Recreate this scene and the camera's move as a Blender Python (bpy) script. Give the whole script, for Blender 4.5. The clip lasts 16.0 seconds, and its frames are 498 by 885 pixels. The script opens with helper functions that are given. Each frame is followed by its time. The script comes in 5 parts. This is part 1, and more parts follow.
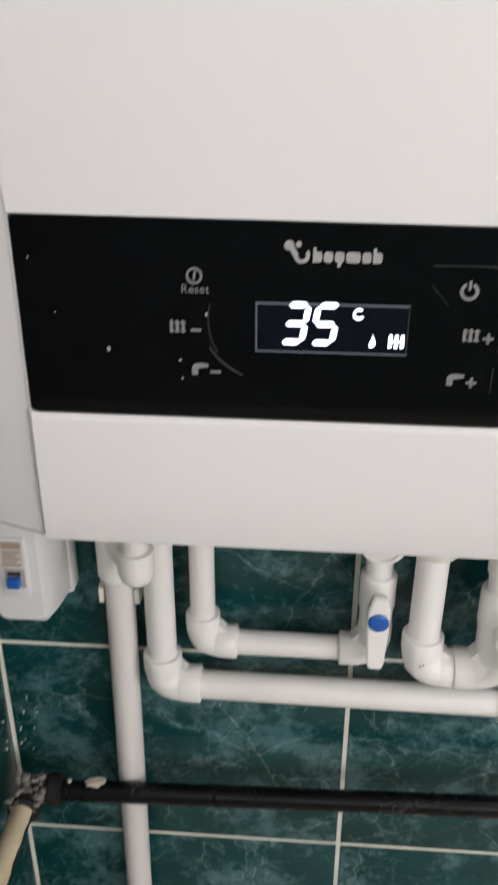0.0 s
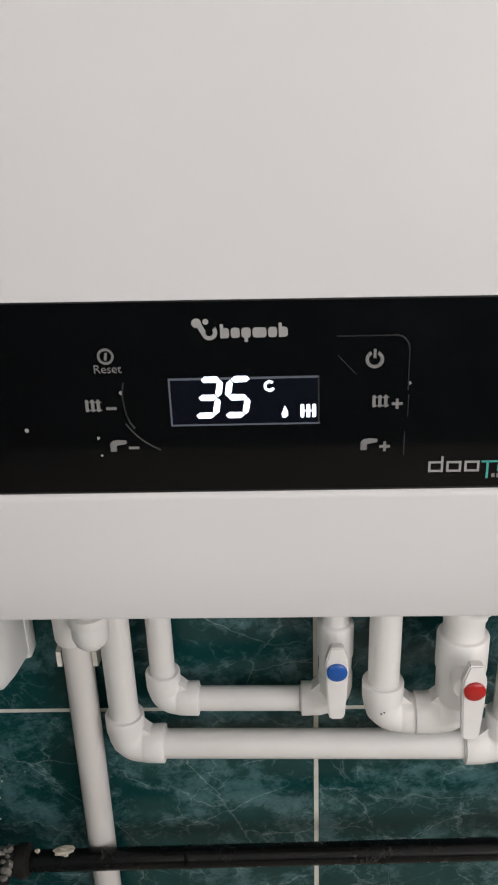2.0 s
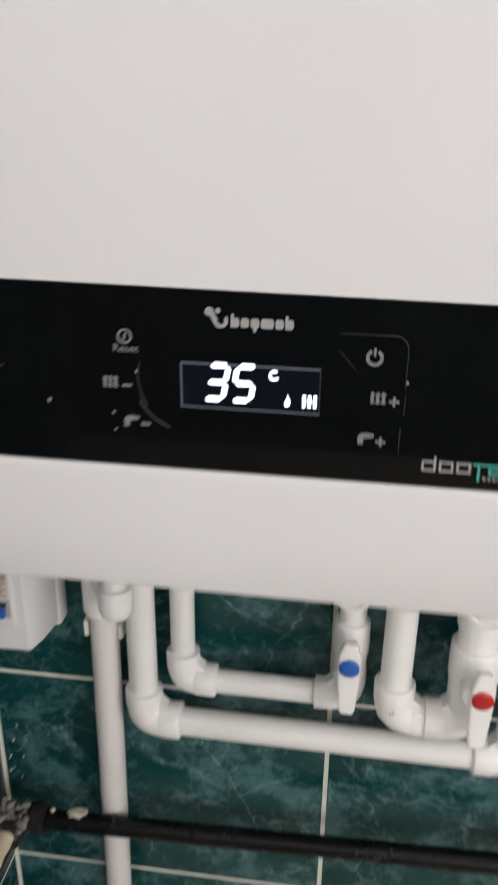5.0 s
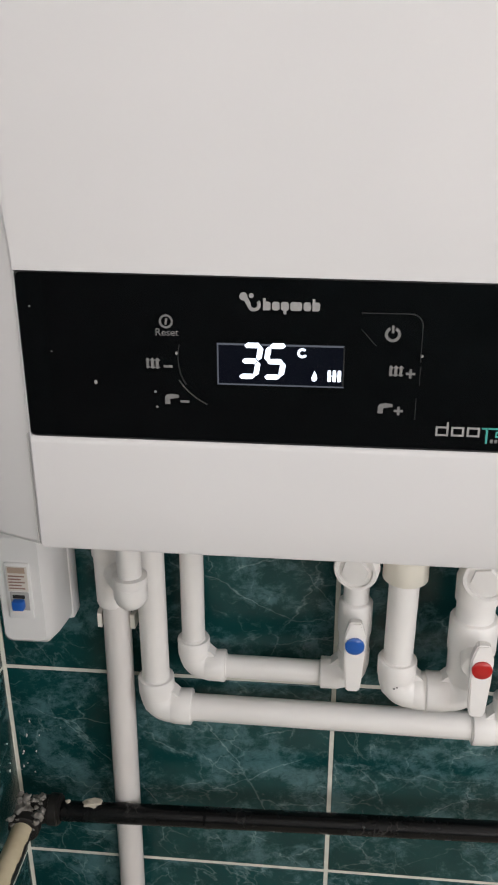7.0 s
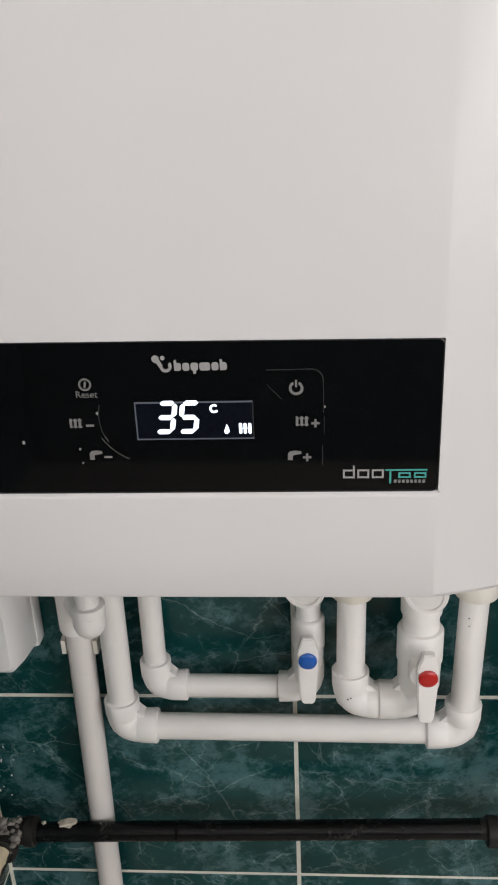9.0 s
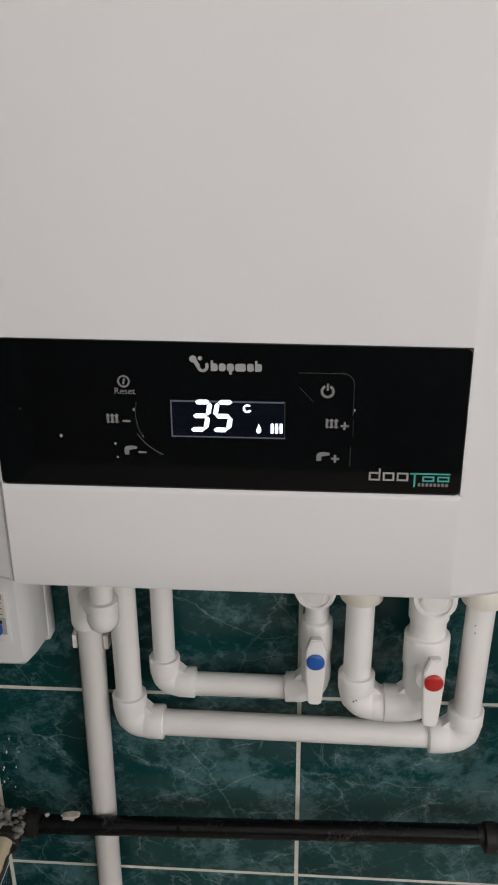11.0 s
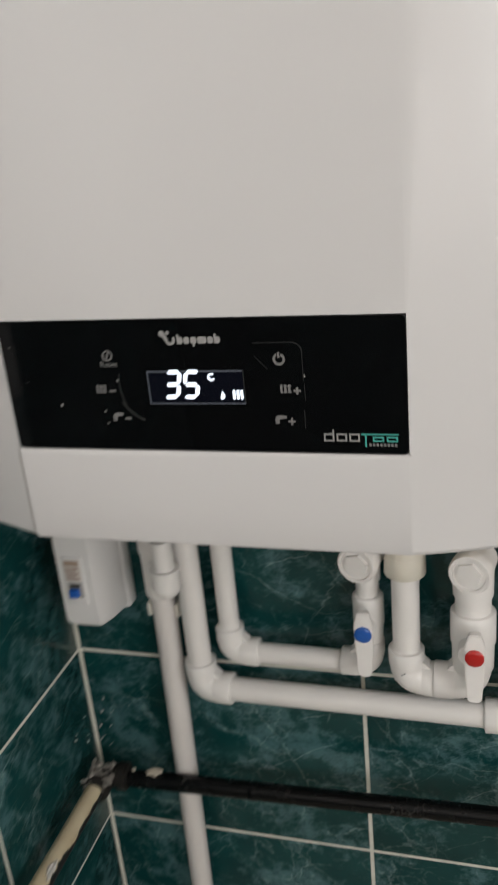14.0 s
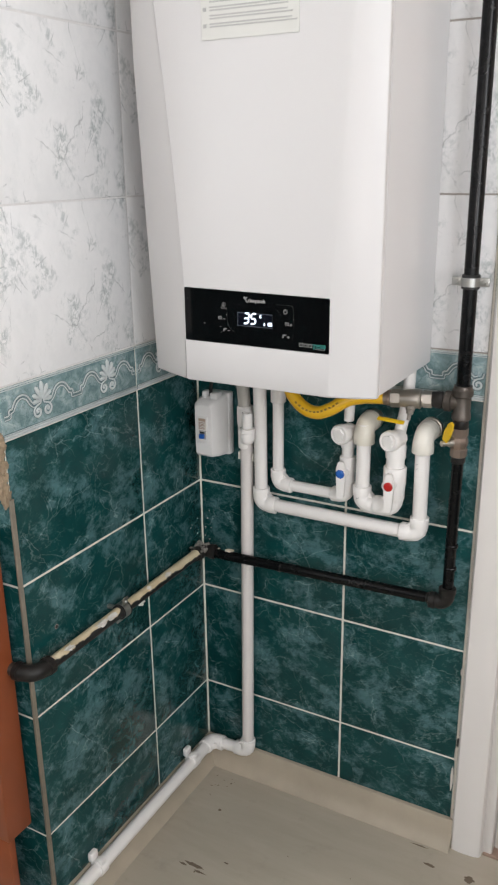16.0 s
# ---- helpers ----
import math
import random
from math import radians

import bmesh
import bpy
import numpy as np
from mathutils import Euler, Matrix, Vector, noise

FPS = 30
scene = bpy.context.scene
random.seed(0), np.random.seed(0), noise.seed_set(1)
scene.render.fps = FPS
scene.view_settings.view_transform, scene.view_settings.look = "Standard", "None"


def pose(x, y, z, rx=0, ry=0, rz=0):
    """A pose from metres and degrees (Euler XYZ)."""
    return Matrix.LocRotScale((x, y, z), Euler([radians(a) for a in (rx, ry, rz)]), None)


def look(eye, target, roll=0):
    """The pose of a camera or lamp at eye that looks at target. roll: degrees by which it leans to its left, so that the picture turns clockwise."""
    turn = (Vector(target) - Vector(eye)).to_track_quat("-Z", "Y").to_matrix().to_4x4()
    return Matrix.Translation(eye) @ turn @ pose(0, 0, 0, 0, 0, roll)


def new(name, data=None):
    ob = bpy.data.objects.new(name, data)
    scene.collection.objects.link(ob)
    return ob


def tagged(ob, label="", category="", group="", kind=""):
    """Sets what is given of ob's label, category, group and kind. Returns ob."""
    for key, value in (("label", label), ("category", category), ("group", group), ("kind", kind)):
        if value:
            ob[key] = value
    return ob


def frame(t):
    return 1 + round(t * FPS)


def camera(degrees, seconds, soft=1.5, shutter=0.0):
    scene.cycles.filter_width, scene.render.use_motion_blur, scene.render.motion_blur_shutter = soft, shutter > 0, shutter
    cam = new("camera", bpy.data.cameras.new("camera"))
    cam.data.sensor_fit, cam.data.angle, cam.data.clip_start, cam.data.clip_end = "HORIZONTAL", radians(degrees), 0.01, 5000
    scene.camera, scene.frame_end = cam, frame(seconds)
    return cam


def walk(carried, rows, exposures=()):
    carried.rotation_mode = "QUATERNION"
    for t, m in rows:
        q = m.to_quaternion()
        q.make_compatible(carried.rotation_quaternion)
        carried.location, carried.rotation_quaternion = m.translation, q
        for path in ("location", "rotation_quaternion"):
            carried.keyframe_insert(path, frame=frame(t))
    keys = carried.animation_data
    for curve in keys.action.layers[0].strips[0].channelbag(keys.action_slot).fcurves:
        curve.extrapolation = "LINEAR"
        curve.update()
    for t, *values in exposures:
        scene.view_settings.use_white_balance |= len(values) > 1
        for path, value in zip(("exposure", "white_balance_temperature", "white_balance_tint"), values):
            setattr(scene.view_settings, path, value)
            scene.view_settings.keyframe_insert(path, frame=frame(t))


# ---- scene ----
cam = camera(33.3, 16.0, 2.0, 0.5)
PATH = [
    (0, (0.2820, -0.6082, 1.2692), (0.1864, 0.7349, 0.6081), 0.11),
    (0.5, (0.2881, -0.6062, 1.2737), (0.2306, 0.7760, 0.6939), -0.21),
    (1, (0.2970, -0.6047, 1.2713), (0.2381, 0.7757, 0.6873), -1.36),
    (1.5, (0.3082, -0.5983, 1.2761), (0.2513, 0.7779, 0.6821), -2.23),
    (2, (0.3066, -0.6043, 1.2839), (0.2505, 0.7683, 0.6816), -2.22),
    (2.5, (0.3009, -0.6138, 1.2974), (0.2532, 0.7625, 0.7028), -1.71),
    (3, (0.3047, -0.6145, 1.3036), (0.2568, 0.7703, 0.7293), -1.90),
    (3.5, (0.3143, -0.6022, 1.2844), (0.2602, 0.7816, 0.7080), -1.87),
    (4, (0.3223, -0.5566, 1.2627), (0.2626, 0.8246, 0.6807), -0.77),
    (4.5, (0.3330, -0.5384, 1.2604), (0.1754, 0.8330, 0.6734), 0.15),
    (5, (0.3370, -0.6243, 1.2850), (0.1564, 0.7399, 0.6880), 0.65),
    (5.2, (0.3321, -0.6699, 1.2855), (0.1575, 0.6962, 0.6911), 0.88),
    (7.3, (0.3036, -0.6724, 1.2770), (0.1768, 0.7150, 0.7209), -0.17),
    (7.5, (0.2832, -0.6889, 1.2730), (0.1448, 0.6999, 0.7235), -0.23),
    (8, (0.2981, -0.6752, 1.2888), (0.1572, 0.7066, 0.7223), -1.76),
    (8.5, (0.3415, -0.6785, 1.3061), (0.2119, 0.7035, 0.7375), -3.24),
    (8.7, (0.3504, -0.6807, 1.3134), (0.2363, 0.7008, 0.7403), -3.01),
    (10.8, (0.3326, -0.7012, 1.3180), (0.2368, 0.6864, 0.7563), -0.86),
    (11, (0.3322, -0.7015, 1.3173), (0.2365, 0.6868, 0.7572), -0.45),
    (11.5, (0.3304, -0.6977, 1.3144), (0.2297, 0.6966, 0.7705), -0.28),
    (12, (0.3246, -0.6912, 1.3174), (0.2215, 0.7053, 0.7797), -0.47),
    (12.5, (0.3248, -0.6888, 1.3173), (0.2170, 0.7073, 0.7794), -0.66),
    (13, (0.3248, -0.6944, 1.3135), (0.2106, 0.6985, 0.7688), -0.82),
    (13.5, (0.3618, -0.6965, 1.3088), (0.2182, 0.6892, 0.7527), -3.25),
    (13.7, (0.3995, -0.7056, 1.3053), (0.1828, 0.6737, 0.7570), -4.33),
    (14, (0.4618, -0.7357, 1.3053), (0.0457, 0.6045, 0.7755), -5.66),
    (14.2, (0.5265, -0.7790, 1.2846), (-0.0209, 0.5135, 0.7555), -3.18),
    (14.5, (0.6081, -0.8626, 1.2842), (-0.0514, 0.3816, 0.7675), -3.18),
    (14.6, (0.6373, -0.8850, 1.2925), (-0.0341, 0.3521, 0.7741), -2.74),
    (15, (0.7476, -1.0792, 1.3419), (0.0559, 0.1583, 0.8519), -2.80),
    (15.5, (0.8425, -1.3352, 1.3656), (0.1523, -0.0932, 0.8849), -1.73),
    (16, (0.9024, -1.4011, 1.3941), (0.2093, -0.1604, 0.9140), -0.76),
]
walk(cam, [(t, look(eye, target, roll)) for t, eye, target, roll in PATH], ((0, 0.28, 6500, 10), (0.8, 0.06, 6500, 10), (3.4, 0.06, 6500, 10), (4.2, 0.0, 6550, 9), (4.5, 0.0, 6560, 8), (5.2, 0.25, 6500, 10), (7.5, 0.14, 6500, 10), (8.0, 0.2, 6450, 10), (8.7, 0.1, 6500, 10), (10.8, -0.17, 6500, 10), (13.0, -0.18, 6500, 10), (13.6, -0.12, 6540, 9), (14.0, -0.24, 6700, 8), (14.4, -0.08, 6680, 8), (14.7, 0.16, 6570, 9), (15.2, 0.32, 6400, 9), (16, 0.24, 6400, 9)))

# ---- light ----
world = bpy.data.worlds.new("world")
scene.world = world
world.use_nodes = True
world.node_tree.nodes["Background"].inputs[0].default_value = (0.9, 0.95, 1.0, 1)
world.node_tree.nodes["Background"].inputs[1].default_value = 0.05
# unseen point light without a fixture, added and placed to match the shading
lamp_data = bpy.data.lights.new("wall_lamp", "POINT")
lamp_data.energy, lamp_data.shadow_soft_size = 19.5, 0.07
lamp_data.color = (1.0, 0.92, 0.935)
lamp = new("wall_lamp", lamp_data)
lamp.location = (1.25, -2.35, 1.15)
# cool daylight in two unseen windows, the second added to brighten the left flank
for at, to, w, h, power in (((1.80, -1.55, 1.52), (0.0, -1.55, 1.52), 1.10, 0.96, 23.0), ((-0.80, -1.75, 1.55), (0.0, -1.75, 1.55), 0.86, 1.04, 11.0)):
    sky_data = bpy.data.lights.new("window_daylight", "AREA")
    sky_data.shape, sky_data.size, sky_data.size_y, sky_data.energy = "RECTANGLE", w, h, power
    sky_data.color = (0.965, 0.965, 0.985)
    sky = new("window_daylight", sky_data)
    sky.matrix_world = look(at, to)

FLOOR = 0.045
TOP = 2.5


# ---- materials ----
def nodes_of(name):
    m = bpy.data.materials.new(name)
    m.use_nodes = True
    t = m.node_tree
    return m, t, t.nodes["Principled BSDF"]


def ramp(t, stops):
    n = t.nodes.new("ShaderNodeValToRGB")
    e = n.color_ramp.elements
    while len(e) < len(stops):
        e.new(0.5)
    for el, (p, c) in zip(e, stops):
        el.position = p
        el.color = (c, c, c, 1) if isinstance(c, (int, float)) else (*c, 1)
    return n


def mix(t, fac, a, b, blend="MIX"):
    n = t.nodes.new("ShaderNodeMix")
    n.data_type, n.blend_type = "RGBA", blend
    for sock, v in ((n.inputs[0], fac), (n.inputs[6], a), (n.inputs[7], b)):
        if hasattr(v, "is_output"):
            t.links.new(v, sock)
        elif isinstance(v, (int, float)):
            sock.default_value = v
        else:
            sock.default_value = (*v, 1)
    return n.outputs[2]


def math_node(t, op, a, b=0.0):
    n = t.nodes.new("ShaderNodeMath")
    n.operation = op
    for sock, v in ((n.inputs[0], a), (n.inputs[1], b)):
        if hasattr(v, "is_output"):
            t.links.new(v, sock)
        else:
            sock.default_value = v
    return n.outputs[0]


def coords(t, per_object=True, scale=(1, 1, 1)):
    """Object coordinates, shifted at random for each object."""
    co = t.nodes.new("ShaderNodeTexCoord")
    mp = t.nodes.new("ShaderNodeMapping")
    mp.inputs["Scale"].default_value = scale
    t.links.new(co.outputs["Object"], mp.inputs["Vector"])
    if per_object:
        info = t.nodes.new("ShaderNodeObjectInfo")
        c = t.nodes.new("ShaderNodeCombineXYZ")
        t.links.new(math_node(t, "MULTIPLY", info.outputs["Random"], 37.0), c.inputs[0])
        t.links.new(math_node(t, "MULTIPLY", info.outputs["Random"], 91.0), c.inputs[1])
        t.links.new(math_node(t, "MULTIPLY", info.outputs["Random"], 53.0), c.inputs[2])
        t.links.new(c.outputs[0], mp.inputs["Location"])
    return mp.outputs[0]


def noise_tex(t, vec, scale, detail=4.0, rough=0.55, distort=0.0):
    n = t.nodes.new("ShaderNodeTexNoise")
    n.inputs["Scale"].default_value, n.inputs["Detail"].default_value = scale, detail
    n.inputs["Roughness"].default_value, n.inputs["Distortion"].default_value = rough, distort
    t.links.new(vec, n.inputs["Vector"])
    return n


def bump(t, bsdf, height, strength=0.2, dist=0.001):
    b = t.nodes.new("ShaderNodeBump")
    b.inputs["Strength"].default_value, b.inputs["Distance"].default_value = strength, dist
    t.links.new(height, b.inputs["Height"])
    t.links.new(b.outputs[0], bsdf.inputs["Normal"])


def plain(name, color, rough=0.4, metal=0.0, grain=0.06, scale=40.0, relief=0.0, spec=0.5):
    """A surface of one colour with slight stains, uneven gloss and fine relief."""
    m, t, b = nodes_of(name)
    v = coords(t)
    n1 = noise_tex(t, v, scale, 5)
    n2 = noise_tex(t, v, scale * 0.17, 3)
    f = math_node(t, "ADD", math_node(t, "MULTIPLY", n1.outputs[0], 0.5), math_node(t, "MULTIPLY", n2.outputs[0], 0.5))
    r = ramp(t, [(0.3, tuple(c * (1 - grain) for c in color)), (0.7, tuple(min(1, c * (1 + grain)) for c in color))])
    t.links.new(f, r.inputs[0])
    t.links.new(r.outputs[0], b.inputs["Base Color"])
    rr = ramp(t, [(0.3, max(0.02, rough * 0.85)), (0.7, min(1, rough * 1.15))])
    t.links.new(n2.outputs[0], rr.inputs[0])
    t.links.new(rr.outputs[0], b.inputs["Roughness"])
    b.inputs["Metallic"].default_value = metal
    b.inputs["Specular IOR Level"].default_value = spec
    if relief:
        bump(t, b, n1.outputs[0], relief, 0.0008)
    return m


def paint(name, color, rough):
    """Smooth sprayed paint with a barely visible orange-peel relief."""
    m, t, b = nodes_of(name)
    b.inputs["Base Color"].default_value, b.inputs["Roughness"].default_value = (*color, 1), rough
    bump(t, b, noise_tex(t, coords(t), 420, 2).outputs[0], 0.03, 0.0005)
    return m


def veins(t, vec, scale, width, warp=0.25, warp_scale=6.0):
    """Thin branching cracks: 1 on the line, 0 away from it."""
    wn = noise_tex(t, vec, warp_scale, 4)
    mx = t.nodes.new("ShaderNodeMix")
    mx.data_type, mx.blend_type = "RGBA", "LINEAR_LIGHT"
    mx.inputs[0].default_value = warp
    t.links.new(vec, mx.inputs[6])
    t.links.new(wn.outputs["Color"], mx.inputs[7])
    vo = t.nodes.new("ShaderNodeTexVoronoi")
    vo.feature = "DISTANCE_TO_EDGE"
    vo.inputs["Scale"].default_value = scale
    t.links.new(mx.outputs[2], vo.inputs["Vector"])
    r = ramp(t, [(0.0, 1.0), (width, 0.0)])
    t.links.new(vo.outputs["Distance"], r.inputs[0])
    return r.outputs[0]


def stretched(t, vec, degrees, sx, sy):
    """The same coordinates turned in the tile's plane and drawn out along one way."""
    turn = t.nodes.new("ShaderNodeMapping")
    turn.inputs["Rotation"].default_value = (0, 0, radians(degrees))
    t.links.new(vec, turn.inputs["Vector"])
    pull = t.nodes.new("ShaderNodeMapping")
    pull.inputs["Scale"].default_value = (sx, sy, 1)
    t.links.new(turn.outputs[0], pull.inputs["Vector"])
    return pull.outputs[0]


def green_marble():
    """Deep teal glaze with ragged pale clouds and thin, nearly straight veins."""
    m, t, b = nodes_of("green_marble_glaze")
    v = coords(t)
    big = noise_tex(t, stretched(t, v, 28, 0.9, 1.15), 15, 5, 0.6, 0.3)
    mid = noise_tex(t, v, 46, 11, 0.8, 0.4)
    wisp = noise_tex(t, stretched(t, v, -24, 0.6, 1.3), 95, 7, 0.78, 0.5)
    cloud = math_node(t, "ADD", math_node(t, "ADD", math_node(t, "MULTIPLY", big.outputs[0], 0.44), math_node(t, "MULTIPLY", mid.outputs[0], 0.40)), math_node(t, "MULTIPLY", wisp.outputs[0], 0.18))
    cr = ramp(t, [(0.497, 0.0), (0.525, 0.22), (0.550, 0.52), (0.59, 0.82), (0.65, 1.0)])
    t.links.new(cloud, cr.inputs[0])
    base = ramp(t, [(0.3, (0.0030, 0.037, 0.0365)), (0.7, (0.0062, 0.058, 0.0575))])
    t.links.new(noise_tex(t, v, 18, 5).outputs[0], base.inputs[0])
    c1 = mix(t, cr.outputs[0], base.outputs[0], (0.078, 0.170, 0.180))
    near_cloud = math_node(t, "ADD", math_node(t, "MULTIPLY", cr.outputs[0], 0.70), 0.40)
    w = None
    for degrees, scale, width, warp, ws, near, lo, hi, top in ((35, 8, 0.0085, 0.024, 24, 10, 0.46, 0.55, 0.80), (-28, 13, 0.0130, 0.018, 34, 13, 0.49, 0.58, 0.75), (75, 23, 0.024, 0.013, 50, 17, 0.52, 0.61, 0.60), (12, 40, 0.040, 0.009, 70, 20, 0.54, 0.62, 0.50)):
        keep = ramp(t, [(lo, 0.0), (hi, top)])
        t.links.new(noise_tex(t, v, near, 5, 0.65).outputs[0], keep.inputs[0])
        w1 = math_node(t, "MULTIPLY", veins(t, stretched(t, v, degrees, 0.62, 1.2), scale, width, warp, ws), keep.outputs[0])
        w = w1 if w is None else math_node(t, "MAXIMUM", w, w1)
    c2 = mix(t, math_node(t, "MULTIPLY", w, near_cloud), c1, (0.25, 0.37, 0.37))
    t.links.new(c2, b.inputs["Base Color"])
    rr = ramp(t, [(0.35, 0.16), (0.65, 0.26)])
    t.links.new(mid.outputs[0], rr.inputs[0])
    t.links.new(rr.outputs[0], b.inputs["Roughness"])
    b.inputs["Specular IOR Level"].default_value = 0.32
    bump(t, b, noise_tex(t, v, 10, 3).outputs[0], 0.12, 0.002)
    return m


def white_marble():
    """White glaze with feathery grey-green clumps and thin dark veins, the same print on every tile."""
    m, t, b = nodes_of("white_marble_glaze")
    v = coords(t, False, (1, 0.8, 1))
    blot = noise_tex(t, v, 95, 9, 0.78, 0.4)
    where = ramp(t, [(0.50, 0.0), (0.63, 1.0)])
    t.links.new(noise_tex(t, v, 15, 3, 0.55, 0.4).outputs[0], where.inputs[0])
    br = ramp(t, [(0.46, 0.0), (0.58, 1.0)])
    t.links.new(blot.outputs[0], br.inputs[0])
    base = ramp(t, [(0.3, (0.715, 0.715, 0.715)), (0.7, (0.785, 0.782, 0.780))])
    t.links.new(noise_tex(t, v, 14, 4).outputs[0], base.inputs[0])
    c = mix(t, math_node(t, "MULTIPLY", math_node(t, "MULTIPLY", br.outputs[0], where.outputs[0]), 0.72), base.outputs[0], (0.30, 0.345, 0.345))
    # pale smoky shading round the clumps
    haze = ramp(t, [(0.46, 0.0), (0.66, 0.16)])
    t.links.new(noise_tex(t, v, 27, 6, 0.7, 0.3).outputs[0], haze.inputs[0])
    c = mix(t, haze.outputs[0], c, (0.42, 0.46, 0.46))
    w = None
    for degrees, scale, width, near, lo, hi in ((38, 8, 0.0075, 12, 0.48, 0.57), (-50, 13, 0.011, 17, 0.52, 0.60), (80, 23, 0.018, 22, 0.55, 0.63)):
        keep = ramp(t, [(lo, 0.0), (hi, 0.6)])
        t.links.new(noise_tex(t, v, near, 4, 0.6).outputs[0], keep.inputs[0])
        w1 = math_node(t, "MULTIPLY", veins(t, stretched(t, v, degrees, 0.55, 1.2), scale, width, 0.010, 38), keep.outputs[0])
        w = w1 if w is None else math_node(t, "MAXIMUM", w, w1)
    c = mix(t, w, c, (0.24, 0.26, 0.26))
    t.links.new(c, b.inputs["Base Color"])
    b.inputs["Roughness"].default_value, b.inputs["Specular IOR Level"].default_value = 0.13, 0.4
    bump(t, b, noise_tex(t, v, 9, 3).outputs[0], 0.10, 0.002)
    return m


def turquoise_marble():
    m, t, b = nodes_of("turquoise_border_glaze")
    v = coords(t)
    n = noise_tex(t, v, 42, 5, 0.6, 0.8)
    r = ramp(t, [(0.36, (0.13, 0.21, 0.22)), (0.50, (0.21, 0.305, 0.31)), (0.66, (0.37, 0.45, 0.46))])
    t.links.new(n.outputs[0], r.inputs[0])
    c = mix(t, math_node(t, "MULTIPLY", veins(t, v, 34, 0.05, 0.08, 20), 0.5), r.outputs[0], (0.06, 0.12, 0.13))
    t.links.new(c, b.inputs["Base Color"])
    b.inputs["Roughness"].default_value = 0.2
    return m


def linoleum():
    m, t, b = nodes_of("grey_linoleum")
    v = coords(t, False, (1, 5, 1))
    n = noise_tex(t, v, 5, 6, 0.6, 0.3)
    r = ramp(t, [(0.3, (0.385, 0.345, 0.275)), (0.7, (0.440, 0.400, 0.325))])
    t.links.new(n.outputs[0], r.inputs[0])
    v2 = coords(t, False)
    st = ramp(t, [(0.60, 0.0), (0.8, 0.3)])
    t.links.new(noise_tex(t, v2, 17, 4, 0.6).outputs[0], st.inputs[0])
    c = mix(t, st.outputs[0], r.outputs[0], (0.20, 0.175, 0.145))
    t.links.new(c, b.inputs["Base Color"])
    b.inputs["Roughness"].default_value = 0.38
    bump(t, b, noise_tex(t, v2, 160, 3).outputs[0], 0.15, 0.0006)
    return m


def painted_pipe():
    """Black pipe, thickly overpainted with cream on its upper side, with a ragged edge."""
    m, t, b = nodes_of("cream_paint_on_black_pipe")
    co = t.nodes.new("ShaderNodeTexCoord")
    sep = t.nodes.new("ShaderNodeSeparateXYZ")
    t.links.new(co.outputs["Object"], sep.inputs[0])
    n = noise_tex(t, co.outputs["Object"], 45, 5, 0.6)
    edge = math_node(t, "ADD", math_node(t, "MULTIPLY", sep.outputs[2], 70.0), math_node(t, "MULTIPLY", math_node(t, "SUBTRACT", n.outputs[0], 0.5), 1.3))
    r = ramp(t, [(0.0, 0.0), (0.08, 1.0)])
    t.links.new(math_node(t, "ADD", edge, -0.16), r.inputs[0])
    tone = ramp(t, [(0.3, (0.50, 0.40, 0.25)), (0.7, (0.66, 0.57, 0.40))])
    t.links.new(noise_tex(t, co.outputs["Object"], 30, 4).outputs[0], tone.inputs[0])
    t.links.new(mix(t, r.outputs[0], (0.012, 0.012, 0.012), tone.outputs[0]), b.inputs["Base Color"])
    b.inputs["Roughness"].default_value = 0.5
    bump(t, b, n.outputs[0], 0.5, 0.0015)
    return m


def scratched_black():
    """Glossy black pipe paint with a few pale scratches and dull patches."""
    m, t, b = nodes_of("black_pipe_paint")
    v = coords(t)
    keep = ramp(t, [(0.60, 0.0), (0.66, 1.0)])
    t.links.new(noise_tex(t, v, 28, 3, 0.5).outputs[0], keep.inputs[0])
    s = math_node(t, "MULTIPLY", veins(t, v, 60, 0.05, 0.02, 40), keep.outputs[0])
    t.links.new(mix(t, math_node(t, "MULTIPLY", s, 0.18), (0.0040, 0.0042, 0.0045), (0.20, 0.19, 0.175)), b.inputs["Base Color"])
    n = noise_tex(t, v, 45, 5, 0.6)
    rr = ramp(t, [(0.35, 0.16), (0.7, 0.34)])
    t.links.new(n.outputs[0], rr.inputs[0])
    t.links.new(rr.outputs[0], b.inputs["Roughness"])
    b.inputs["Specular IOR Level"].default_value = 0.22
    bump(t, b, n.outputs[0], 0.25, 0.0008)
    return m


def glow(name, color, strength):
    m, t, b = nodes_of(name)
    b.inputs["Base Color"].default_value = (0.004, 0.004, 0.005, 1)
    b.inputs["Emission Color"].default_value = (*color, 1)
    b.inputs["Emission Strength"].default_value = strength
    b.inputs["Roughness"].default_value, b.inputs["Specular IOR Level"].default_value = 0.06, 0.3
    return m


def clear_glass():
    m, t, b = nodes_of("window_glass")
    b.inputs["Transmission Weight"].default_value, b.inputs["Roughness"].default_value = 1.0, 0.01
    return m


